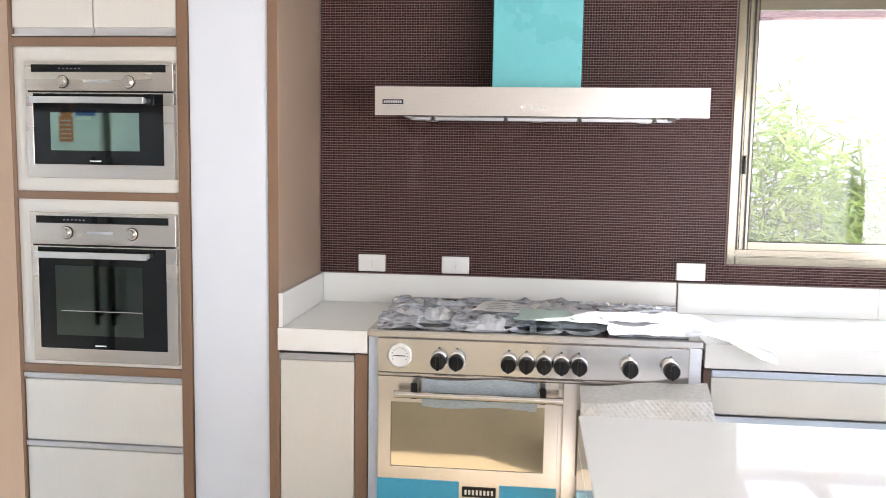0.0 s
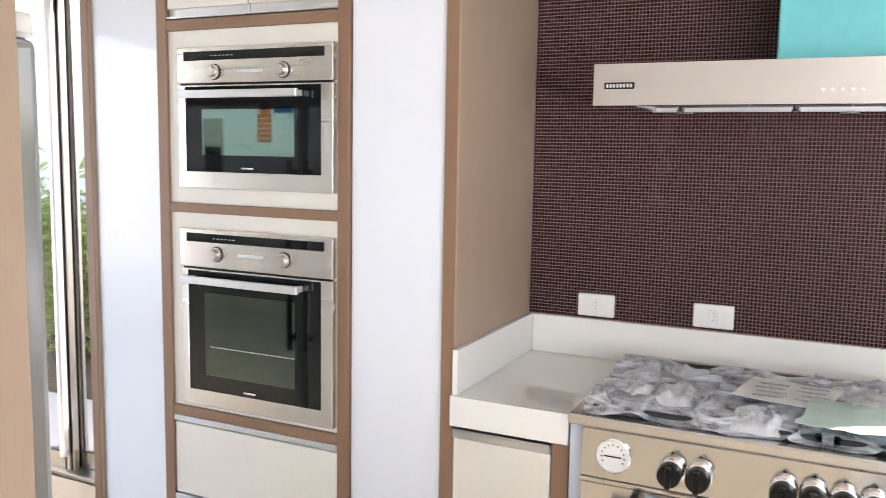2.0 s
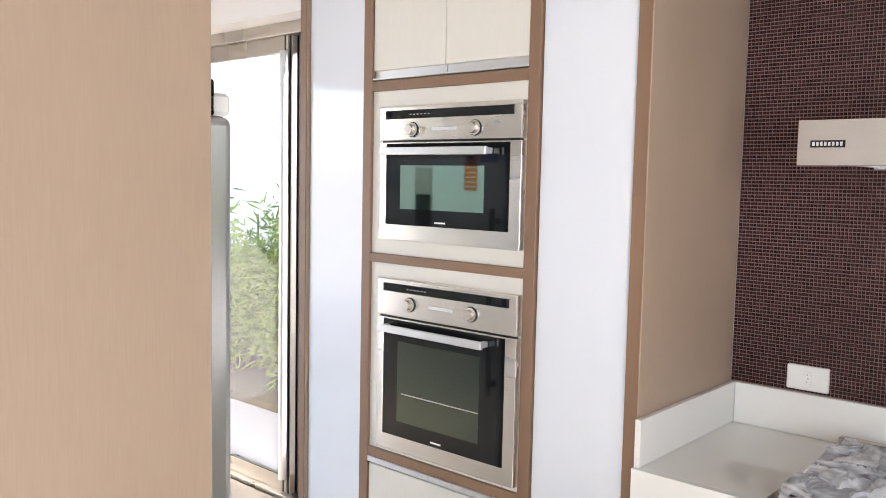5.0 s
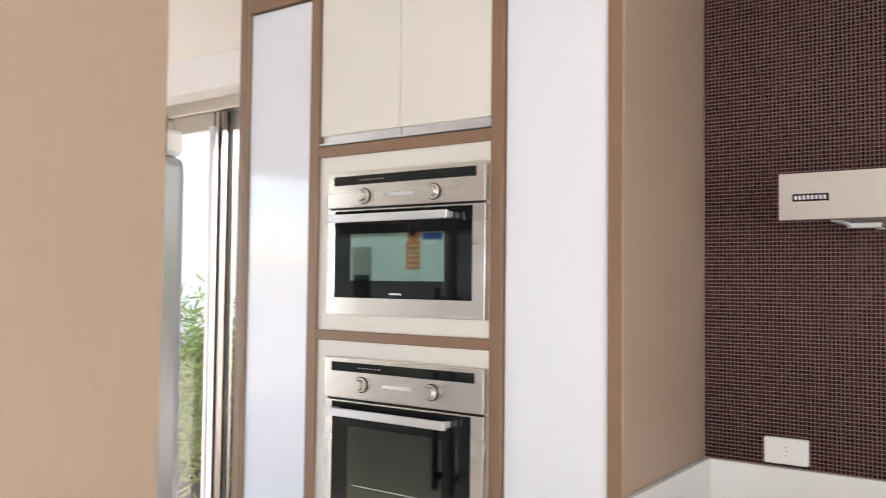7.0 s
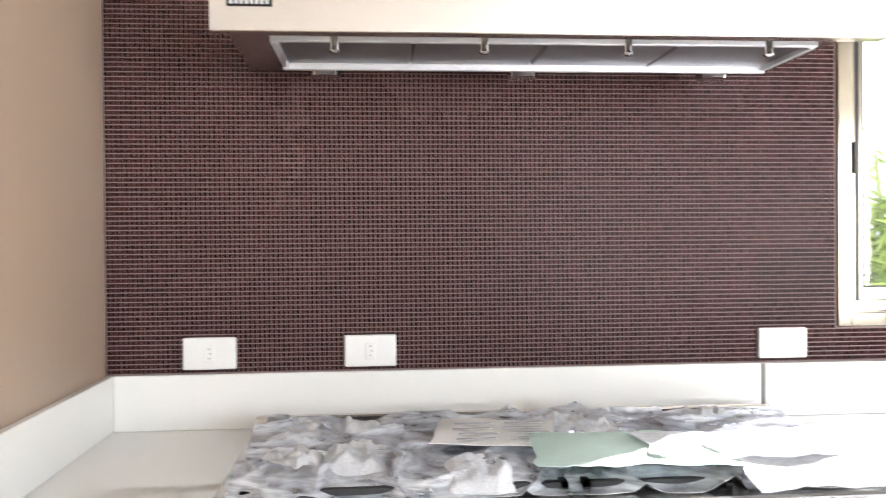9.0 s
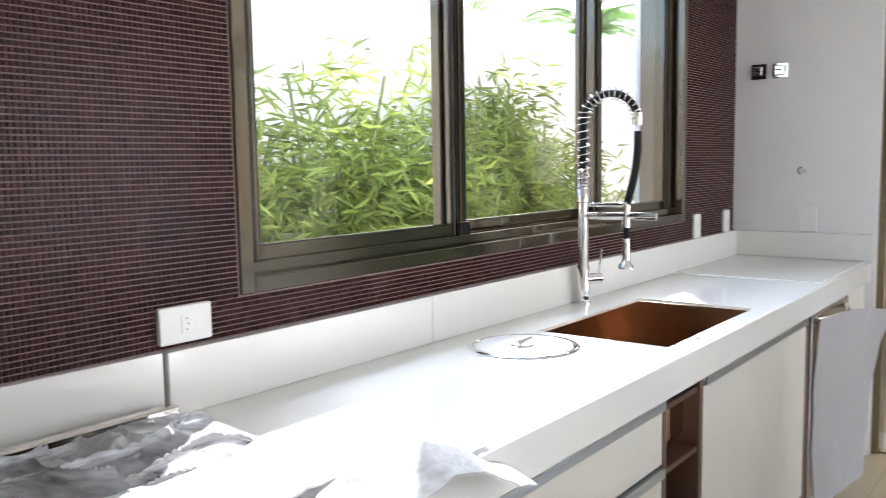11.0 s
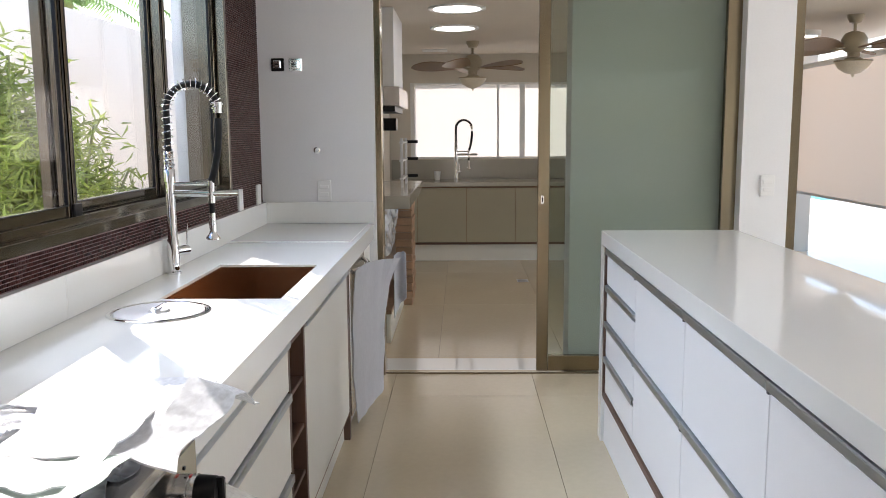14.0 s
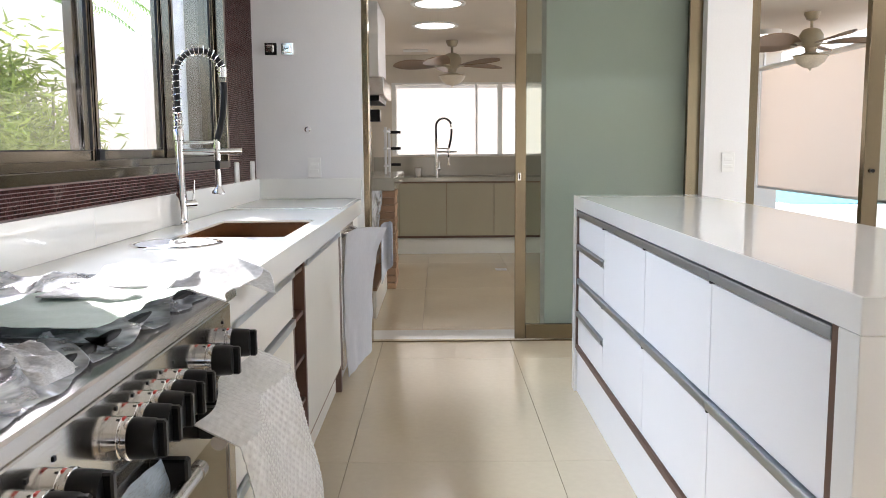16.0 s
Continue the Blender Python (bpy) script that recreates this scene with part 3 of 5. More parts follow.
part("side_panel", boxm(0.295, 0.343, CF, -0.02, 0.0, 0.826), M_BROWN, c, "brown side panel")

c = base("drawer_cabinet", 1.60, 2.55, "cream drawer cabinet below the white counter")
part("side_panel", boxm(1.575, 1.60, CF, -0.02, 0.0, 0.826), M_DARKB, c, "brown side panel")
for z0, z1 in ((0.142, 0.395), (0.40, 0.655), (0.66, 0.825)):
    front(c, "drawer_front", 1.602, 2.548, z0, z1)
c = thing("open_shelf_niche", 2.68, -0.3, 0, "narrow brown open niche with small shelves", "shelf")
part("side", boxm(2.551, 2.575, CF, -0.02, 0.0, 0.826), M_DARKB, c)
part("side", boxm(2.795, 2.819, CF, -0.02, 0.0, 0.826), M_DARKB, c)
part("back", boxm(2.575, 2.795, -0.25, -0.23, 0.1, 0.826), M_DARKB, c)
for z in (0.125, 0.29, 0.455, 0.62, 0.785):
    part("shelf", boxm(2.575, 2.795, CF + 0.006, -0.25, z, z + 0.016), M_DARKB, c)
part("plinth", boxm(2.575, 2.795, CF + 0.03, -0.25, 0, 0.124), M_CREAM, c)
c = base("sink_cabinet", 2.82, 3.86, "wide cream sink cabinet", 0.62)
front(c, "door", 2.822, 3.858, 0.142, 0.825)
part("side_panel", boxm(3.861, 3.90, CF, -0.02, 0.0, 0.826), M_DARKB, c, "brown side panel")


def ring_slab(o, i, z0, z1):
    """A slab with a rectangular hole."""
    bm = bmesh.new()
    r = []
    for x0, x1, y0, y1 in (o, i):
        for z in (z0, z1):
            r.append([bm.verts.new(p) for p in ((x0, y0, z), (x1, y0, z), (x1, y1, z), (x0, y1, z))])
    for k in range(4):
        j = (k + 1) % 4
        bm.faces.new((r[0][k], r[0][j], r[1][j], r[1][k]))
        bm.faces.new((r[2][j], r[2][k], r[3][k], r[3][j]))
        bm.faces.new((r[1][k], r[1][j], r[3][j], r[3][k]))
        bm.faces.new((r[0][j], r[0][k], r[2][k], r[2][j]))
    return bm


# white quartz counters with a deep front edge
SX0, SX1, SY0, SY1 = 2.70, 3.39, -0.57, -0.175
ctr = thing("counter_left", 0.17, -0.3, 0.83, "white quartz counter beside the range", "countertop")
part("slab", boxes([(0.001, 0.345, -0.6148, -0.001, 0.89, CT), (0.001, 0.345, -0.64, -0.615, 0.835, CT)], 0.0006), M_QUARTZ, ctr)
part("backsplash", boxm(0.019, 1.572, -0.012, 0.003, CT + 0.0005, 1.05), M_QUARTZ, ctr)
part("backsplash", boxm(0.001, 0.018, -0.628, 0.002, CT + 0.0005, 1.05), M_QUARTZ, ctr)
ctr = thing("counter_right", 3.2, -0.3, 0.83, "long white quartz counter with sink under the window", "countertop")
part("slab", ring_slab((1.575, 4.07, -0.6152, -0.001), (SX0, SX1, SY0, SY1), 0.89, CT), M_QUARTZ, ctr)
part("slab", boxm(4.071, 4.888, -0.6152, -0.001, 0.89, CT + 0.006, bevel=0.002), M_QUARTZ, ctr, "slightly higher end slab")
part("front_edge", boxm(1.575, 4.888, -0.6405, -0.615, 0.832, CT, bevel=0.0006), M_QUARTZ, ctr)
part("backsplash", boxm(1.577, 2.40, -0.022, 0.003, CT + 0.0005, 1.05), M_QUARTZ, ctr)
part("backsplash", boxm(2.402, 4.886, -0.022, 0.003, CT + 0.0005, 1.05), M_QUARTZ, ctr)
part("backsplash", boxm(4.868, 4.888, -0.645, -0.023, CT + 0.007, 1.05), M_QUARTZ, ctr)

# sink
sink = thing("sink", 3.05, -0.37, 0.665, "rectangular brushed steel sink set in the counter", "sink")
w = 0.004
part("basin_floor", boxm(SX0, SX1, SY0, SY1, 0.665, 0.669, bevel=0.001), M_SINK, sink)
for b in ((SX0 - w, SX0 + w, SY0, SY1), (SX1 - w, SX1 + w, SY0, SY1), (SX0, SX1, SY0 - w, SY0 + w), (SX0, SX1, SY1 - w, SY1 + w)):
    part("basin_wall", boxm(*b, 0.665, 0.912, bevel=0.001), M_SINK, sink)
part("drain", lathe(bmesh.new(), [(0.055, 0), (0.055, 0.003), (0.045, 0.004), (0.03, 0.001), (0.0, 0.001)], (3.05, -0.37, 0.669)), M_CHROME, sink, smooth=True)
part("overflow", boxm(2.7045, 2.706, -0.40, -0.36, 0.85, 0.87), M_BLACK, sink)

# round waste lid in the counter
lid = thing("waste_chute_lid", 2.50, -0.25, CT, "round polished steel waste lid let into the counter", "waste lid")
part("rim", lathe(bmesh.new(), [(0.148, -0.001), (0.150, 0.003), (0.146, 0.005), (0.138, 0.005), (0.136, 0.002), (0.132, 0.0015)], (2.50, -0.25, CT)), M_CHROME, lid, smooth=True)
part("lid", lathe(bmesh.new(), [(0.131, 0.0015), (0.129, 0.005), (0.09, 0.006), (0.056, 0.0055), (0.050, 0.0025), (0.034, 0.003), (0.028, 0.010), (0.010, 0.013), (0.0, 0.013)], (2.50, -0.25, CT)), M_ALU, lid, smooth=True)
part("grip", boxm(2.462, 2.538, -0.256, -0.244, CT + 0.012, CT + 0.020, bevel=0.003), M_CHROME, lid)


def spring_tap(name, x, y, z, h, yaw, label, grp=""):
    """A tall kitchen tap: post, sprung hose in an arch, dock arm, spray head and lever."""
    t = thing(name, 0, 0, 0, label, "tap", grp)
    part("post", lathe(bmesh.new(), [(0.027, 0), (0.027, 0.008), (0.022, 0.012), (0.022, 0.13), (0.018, 0.135), (0.016, h * 0.47), (0.021, h * 0.47 + 0.002), (0.021, h * 0.53), (0.018, h * 0.535)], (0, 0, 0)), M_CHROME, t, smooth=True)
    part("lever_body", cyl(bmesh.new(), (0, 0, 0.085), (0.052, -0.045, 0.085), 0.018), M_CHROME, t, smooth=True)
    part("lever", cyl(bmesh.new(), (0.045, -0.04, 0.09), (0.055, -0.048, 0.185), 0.004, 0.003, 10), M_CHROME, t, smooth=True)
    r = 0.092
    top = h - r - 0.03
    hose = [(0, 0, h * 0.53 + i * (top - h * 0.53) / 8) for i in range(8)]
    hose += [(0, -r + r * math.cos(a), top + r * math.sin(a)) for a in [math.pi * i / 14 for i in range(15)]]
    DK = -2 * r + 0.035
    down = [(0, -2 * r + 0.035 * (i / 8) ** 2 - 0.006 * math.sin(i / 8 * math.pi), top - i * (top - h * 0.46) / 8) for i in range(1, 9)]
    part("hose", tube(bmesh.new(), hose, 0.0125), M_RUBBER, t, "black hose", smooth=True)
    part("hose", tube(bmesh.new(), down, 0.0135), M_RUBBER, t, "black hose", smooth=True)
    # coil round the rising part and the arch
    path = [Vector(p) for p in hose]
    coil = []
    n = 420
    turns = 24
    for i in range(n):
        f = i / (n - 1) * (len(path) - 1.001)
        k = int(f)
        p = path[k].lerp(path[k + 1], f - k)
        d = (path[k + 1] - path[k]).normalized()
        s = Vector((1, 0, 0))
        u = d.cross(s).normalized()
        a = 2 * math.pi * turns * i / (n - 1)
        rr = 0.0205
        coil.append(p + s * rr * math.cos(a) + u * rr * math.sin(a))
    part("spring", tube(bmesh.new(), coil, 0.0017, 5), M_CHROME, t, "chrome coil spring", smooth=True)
    tight = [Vector((0.0165 * math.cos(a), 0.0165 * math.sin(a), h * 0.53 + 0.07 * i / 180)) for i, a in enumerate([2 * math.pi * 14 * j / 180 for j in range(181)])]
    part("spring", tube(bmesh.new(), tight, 0.0024, 5), M_CHROME, t, smooth=True)
    part("collar", cyl(bmesh.new(), (0, -2 * r, top + 0.025), (0, -2 * r, top - 0.015), 0.017), M_CHROME, t, smooth=True)
    for zz in (h * 0.46, h * 0.41):
        part("arm", cyl(bmesh.new(), (0, -0.01, zz), (0, DK if zz > h * 0.43 else DK - 0.10, zz), 0.008 if zz > h * 0.43 else 0.013), M_CHROME, t, smooth=True)
    part("dock", cyl(bmesh.new(), (0, DK, h * 0.475), (0, DK, h * 0.36), 0.014), M_CHROME, t, smooth=True)
    part("spray_hose", cyl(bmesh.new(), (0, DK, h * 0.36), (0, DK, h * 0.30), 0.010), M_RUBBER, t, smooth=True)
    part("spray_head", lathe(bmesh.new(), [(0.011, 0.10), (0.014, 0.06), (0.012, 0.03), (0.017, 0.018), (0.026, 0.008), (0.027, 0.0), (0.022, -0.003)], (0, DK, h * 0.175)), M_CHROME, t, smooth=True)
    part("spray_trigger", cyl(bmesh.new(), (0.012, DK, h * 0.24), (0.028, DK, h * 0.22), 0.006), M_BLACK, t)
    t.matrix_world = pose(x, y, z, 0, 0, yaw)
    return t


spring_tap("kitchen_tap", 3.185, -0.06, CT, 0.74, 10, "tall chrome spring tap with black hose on the counter")

# ---- range ----
RX0, RX1 = 0.352, 1.562
RF = -0.675
rg = thing("range_cooker", 0.95, -0.35, 0, "wide stainless steel range cooker still partly wrapped", "cooker")
part("side_panel", boxm(RX0, RX0 + 0.035, RF + 0.03, -0.03, 0.08, 0.885), M_SIDEFILM, rg, "side panel under bluish film")
part("side_panel", boxm(RX1 - 0.045, RX1, RF + 0.03, -0.03, 0.08, 0.885), M_ALU, rg)
part("body", boxm(RX0 + 0.036, RX1 - 0.046, RF + 0.05, -0.03, 0.09, 0.885), M_STEEL, rg)
part("hob_plate", boxes([(RX0, RX1, RF + 0.0, -0.06, 0.888, 0.915), (RX0, RX1, -0.075, -0.05, 0.915, 0.94)], 0.004), M_STEEL, rg, "steel hob plate")
part("control_panel", boxm(RX0 + 0.036, RX1 - 0.046, RF + 0.004, RF + 0.05, 0.755, 0.886, bevel=0.004), M_RSTEEL, rg, "polished steel control panel")
part("trim_strip", boxm(RX0 + 0.036, RX1 - 0.046, RF - 0.004, RF + 0.03, 0.745, 0.756, bevel=0.003), M_STEEL, rg)
for i, lx in enumerate((RX0 + 0.06, RX1 - 0.08)):
    for ly in (RF + 0.1, -0.1):
        part("leg", cyl(bmesh.new(), (lx, ly, -0.02), (lx, ly, 0.09), 0.02), M_BLACK, rg)
part("plinth", boxm(RX0 + 0.036, RX1 - 0.046, RF + 0.09, RF + 0.10, 0.02, 0.12), M_BLACK, rg)
g = part("gauge", lathe(bmesh.new(), [(0.043, 0), (0.043, 0.006), (0.040, 0.009), (0.037, 0.007), (0.0, 0.007)], (0.474, RF + 0.004, 0.822), (0, -1, 0), 32), M_PLASTIC, rg, "round white temperature gauge", smooth=True)
part("bezel", lathe(bmesh.new(), [(0.0455, 0), (0.0455, 0.007), (0.043, 0.008), (0.0425, 0.0)], (0.474, RF + 0.004, 0.822), (0, -1, 0), 32), M_CHROME, g, smooth=True)
part("needle", boxm(0.452, 0.496, RF - 0.006, RF - 0.0045, 0.820, 0.823, bevel=0), M_BLACK, g)
for k in range(11):
    a = radians(-30 + k * 24)
    part("tick", boxm(0.474 + 0.029 * math.cos(a) - 0.0018, 0.474 + 0.029 * math.cos(a) + 0.0018, RF - 0.0035, RF - 0.0025, 0.822 + 0.029 * math.sin(a) - 0.0018, 0.822 + 0.029 * math.sin(a) + 0.0018, bevel=0), M_BLACK, g)
for kx in (0.620, 0.686, 0.874, 0.938, 1.001, 1.063, 1.126, 1.304, 1.448):
    k = part("knob", lathe(bmesh.new(), [(0.029, 0.022), (0.030, 0.026), (0.0285, 0.052), (0.026, 0.058), (0.0, 0.060)], (kx, RF + 0.004, 0.812), (0, -1, 0)), M_BLACK, rg, "black control knob", smooth=True)
    part("knob_collar", lathe(bmesh.new(), [(0.031, 0.0), (0.031, 0.009), (0.0285, 0.011), (0.0285, 0.013), (0.0315, 0.015), (0.0315, 0.022), (0.028, 0.0235)], (kx, RF + 0.004, 0.812), (0, -1, 0)), M_CHROME, k, "chrome collar", smooth=True)
    part("knob_grip", boxm(kx - 0.007, kx + 0.007, RF - 0.066, RF - 0.050, 0.785, 0.839, bevel=0.003), M_BLACK, k)
    part("red_mark", boxm(kx - 0.004, kx + 0.004, RF - 0.012, RF - 0.004, 0.8405, 0.8425, bevel=0), M_RED, k)
    part("dial_mark", boxm(kx - 0.003, kx + 0.003, RF + 0.002, RF + 0.0042, 0.852, 0.858, bevel=0), M_BLACK, rg)
# left oven door and right oven door
for x0, x1, bx0, bx1, lab in ((0.392, 1.058, 0.475, 1.06, "left"), (1.075, 1.512, 1.20, 1.43, "right")):
    d = part("oven_door", ring_frame((x0, x1, 0.19, 0.742), (x0 + 0.05, x1 - 0.05, 0.40, 0.645), RF + 0.004, RF + 0.05), M_STEEL, rg, "steel oven door")
    part("window", boxm(x0 + 0.05, x1 - 0.05, RF + 0.008, RF + 0.045, 0.40, 0.645, bevel=0.001), M_BRONZEGLASS, d, "bronze mirrored oven window")
    part("bar_handle", cyl(bmesh.new(), (bx0, RF - 0.05, 0.690), (bx1, RF - 0.05, 0.690), 0.0125), M_STEEL, d, "round steel bar handle", smooth=True)
    for ex in (bx0, bx1):
        part("bar_end", cyl(bmesh.new(), (ex - 0.012, RF - 0.05, 0.690), (ex + 0.012, RF - 0.05, 0.690), 0.0145), M_STEEL, d, smooth=True)
    for ex in (bx0 + 0.06, bx1 - 0.06):
        part("bar_bracket", boxm(ex - 0.012, ex + 0.012, RF - 0.055, RF + 0.006, 0.675, 0.735, bevel=0.004), M_BLACK, d, "black plastic wrapped bracket")
part("protective_film", boxes([(0.392, 0.70, RF + 0.0015, RF + 0.0035, 0.19, 0.352), (0.85, 1.058, RF + 0.0015, RF + 0.0035, 0.19, 0.345)], 0), M_BLUE, rg, "torn blue protective film")
pl = part("name_plate", boxm(0.712, 0.838, RF - 0.001, RF + 0.004, 0.296, 0.334, bevel=0.002), M_BLACK, rg, "dark name plate")
part("plate_mark", boxes([(0.722 + i * 0.014, 0.730 + i * 0.014, RF - 0.0018, RF - 0.0009, 0.306, 0.324) for i in range(8)], 0), M_ALU, pl)
part("drawer", boxm(0.392, 1.512, RF + 0.006, RF + 0.04, 0.125, 0.183, bevel=0.003), M_STEEL, rg)
# burners and grates under the wrapping
for i in range(4):
    gx0 = RX0 + 0.05 + i * 0.285
    gr = part("pan_support", boxes([(gx0, gx0 + 0.26, -0.62, -0.605, 0.921, 0.932), (gx0, gx0 + 0.26, -0.125, -0.11, 0.921, 0.932), (gx0, gx0 + 0.015, -0.62, -0.11, 0.921, 0.932), (gx0 + 0.245, gx0 + 0.26, -0.62, -0.11, 0.921, 0.932),
                                    (gx0 + 0.12, gx0 + 0.14, -0.60, -0.42, 0.921, 0.932), (gx0 + 0.12, gx0 + 0.14, -0.31, -0.13, 0.921, 0.932), (gx0, gx0 + 0.26, -0.372, -0.36, 0.921, 0.932),
                                    (gx0, gx0 + 0.014, -0.62, -0.606, 0.914, 0.922), (gx0 + 0.246, gx0 + 0.26, -0.62, -0.606, 0.914, 0.922), (gx0, gx0 + 0.014, -0.124, -0.11, 0.914, 0.922), (gx0 + 0.246, gx0 + 0.26, -0.124, -0.11, 0.914, 0.922)], 0.002), M_IRON, rg, "black cast iron pan support")
    for by in (-0.49, -0.24):
        part("burner", lathe(bmesh.new(), [(0.045, 0), (0.045, 0.012), (0.036, 0.016), (0.036, 0.018), (0.0, 0.019)], (gx0 + 0.13, by, 0.914)), M_IRON, rg, smooth=True)

rg.matrix_world = pose(0.95, -0.35, 0.02)   # on its raised feet

# ---- hood ----
HX0, HX1, HF = 0.345, 1.572, -0.522
hood = thing("range_hood", 0.96, 0.003, 1.72, "wide stainless steel wall hood with teal film on its chimney", "range hood")
part("front_box", boxm(HX0, HX1, HF, -0.002, 1.757, 1.831, bevel=0.002), M_STEEL, hood)
part("front_lip", boxm(HX0, HX1, HF, HF + 0.03, 1.724, 1.7568, bevel=0.001), M_STEEL, hood)
part("front_plate", boxm(HX0, HX1, HF - 0.003, HF - 0.0002, 1.724, 1.831, bevel=0.001), M_STEEL, hood)
TX0, TX1, TYF, TYB = 0.437, 1.487, -0.435, -0.200
for i in range(4):
    fx = TX0 + 0.012 + i * 0.2575
    f = part("filter", boxm(fx, fx + 0.2535, TYF + 0.012, TYB - 0.012, 1.734, 1.746, bevel=0.003), M_FILTER, hood, "dull grey aluminium mesh grease filter")
    for fy in (TYF + 0.012, TYB - 0.020):
        part("filter_edge", boxm(fx, fx + 0.2535, fy, fy + 0.008, 1.7325, 1.734, bevel=0), M_ALU, f)
part("filter_frame", boxes([(TX0, TX1, TYB - 0.012, TYB, 1.722, 1.7565), (TX0, TX1, TYF, TYF + 0.012, 1.728, 1.7565), (TX0, TX0 + 0.012, TYF + 0.012, TYB - 0.012, 1.726, 1.7565), (TX1 - 0.012, TX1, TYF + 0.012, TYB - 0.012, 1.726, 1.7565)], 0.001), M_ALU, hood)
for lx in (0.555, 0.835, 1.112, 1.39):
    lp = part("latch", lathe(bmesh.new(), [(0.010, 0.016), (0.010, 0), (0.0085, -0.012), (0.011, -0.020), (0.006, -0.024)], (lx, TYF + 0.006, 1.732)), M_CHROME, hood, "small chrome filter knob", smooth=True)
for lx in (0.521, 0.956, 1.39):
    part("lamp", lathe(bmesh.new(), [(0.034, 0.034), (0.034, -0.004), (0.026, -0.006), (0.0, -0.004)], (lx, -0.15, 1.722)), M_CHROME, hood, "round hood lamp", smooth=True)
pl = part("name_plate", boxm(0.375, 0.453, HF - 0.0045, HF - 0.002, 1.766, 1.783, bevel=0.0005), M_BLACK, hood, "black name plate")
part("plate_mark", boxes([(0.380 + i * 0.0088, 0.3855 + i * 0.0088, HF - 0.005, HF - 0.0044, 1.770, 1.779) for i in range(8)], 0), M_ALU, pl)
for i in range(5):
    part("button", cyl(bmesh.new(), (0.895 + i * 0.021, HF - 0.002, 1.757), (0.895 + i * 0.021, HF - 0.006, 1.757), 0.0045, n=12), M_ALU, hood, smooth=True)
part("chimney", boxm(0.775, 1.12, -0.305, -0.002, 1.831, CEIL, bevel=0.004), M_STEEL, hood)
part("chimney_film", boxm(0.7735, 1.1215, -0.3065, -0.003, 1.833, CEIL - 0.002, bevel=0.004), M_TEAL, hood, "teal protective film")

# ---- sockets ----


def socket(x, z, w=0.122, h=0.075, label="white wall socket with round holes"):
    s = thing("wall_socket", x, -0.004, z, label, "socket", "sockets on the mosaic wall")
    p = part("plate", boxm(x - w / 2, x + w / 2, -0.012, 0.003, z - h / 2, z + h / 2, bevel=0.004, seg=2), M_PLASTIC, s)
    part("insert", boxm(x - 0.012, x + 0.012, -0.0135, -0.011, z - 0.02, z + 0.02, bevel=0.001), M_PLASTIC, s)
    for dz in (-0.011, 0, 0.011):
        part("hole", cyl(bmesh.new(), (x + (0.003 if dz == 0 else 0), -0.0142, z + dz), (x + (0.003 if dz == 0 else 0), -0.0128, z + dz), 0.0022, n=10), M_GREY, s)


for x in (0.238, 0.613, 1.629):
    socket(x, 1.0985)
for x in (4.37, 4.76):
    socket(x, 1.10, 0.075, 0.12, "white upright wall socket")

# ---- island ----
IX0, IX1, IY0, IY1, IZ = 1.06, 3.93, -2.42, -1.80, 0.99
isl = thing("kitchen_island", 2.5, -2.1, 0, "long island with polished white quartz top and waterfall ends", "kitchen island")
part("worktop", boxm(IX0, IX1, IY0, IY1, 0.925, IZ, bevel=0.002), M_QUARTZ, isl, "polished white quartz top")
part("waterfall_end", boxm(IX0, IX0 + 0.075, IY0, IY1 + 0.0004, 0, 0.9248, bevel=0.0015), M_QUARTZ, isl)
part("waterfall_end", boxm(IX1 - 0.075, IX1, IY0, IY1 + 0.0004, 0, 0.9248, bevel=0.0015), M_QUARTZ, isl)
part("carcass", boxes([(IX0 + 0.076, IX1 - 0.076, IY0 + 0.02, IY1 - 0.04, 0.235, 0.924), (IX0 + 0.076, IX1 - 0.076, IY0 + 0.05, IY1 - 0.015, 0, 0.225)], 0.001), M_WHITEF, isl)
part("inner_frame", boxes([(IX0 + 0.076, IX0 + 0.105, IY1 - 0.04, IY1 - 0.003, 0.225, 0.924), (IX1 - 0.10, IX1 - 0.076, IY1 - 0.04, IY1 - 0.003, 0.225, 0.924), (IX0 + 0.105, IX1 - 0.1, IY1 - 0.04, IY1 - 0.003, 0.222, 0.248), (IX0 + 0.105, IX1 - 0.1, IY1 - 0.04, IY1 - 0.014, 0.9215, 0.9245)], 0.001), M_DARKB, isl, "brown edge frame")
IF = IY1 - 0.012


def ifront(x0, x1, z0, z1):
    d = part("drawer_front", boxm(x0 + 0.0015, x1 - 0.0015, IF - 0.018, IF, z0, z1 - 0.035, bevel=0.0015), M_WHITEF, isl, "white drawer front")
    part("handle_profile", boxes([(x0 + 0.001, x1 - 0.001, IF - 0.014, IF + 0.010, z1 - 0.006, z1 - 0.002), (x0 + 0.001, x1 - 0.001, IF + 0.007, IF + 0.010, z1 - 0.027, z1 - 0.006), (x0 + 0.001, x1 - 0.001, IF - 0.014, IF - 0.010, z1 - 0.035, z1 - 0.006)], 0.0008), M_PROFILE, d, "aluminium grip profile")
    part("end_cap", boxm(x1 - 0.011, x1 - 0.0012, IF - 0.010, IF + 0.0092, z1 - 0.034, z1 - 0.0065, bevel=0.001), M_CAP, d, "dark grip end cap")


for x0, x1 in ((IX0 + 0.106, 1.826), (1.828, 2.508), (2.510, 3.205)):
    ifront(x0, x1, 0.25, 0.585)
    ifront(x0, x1, 0.588, 0.921)
for z0, z1 in ((0.25, 0.42), (0.423, 0.585), (0.588, 0.755), (0.758, 0.921)):
    ifront(3.207, IX1 - 0.101, z0, z1)

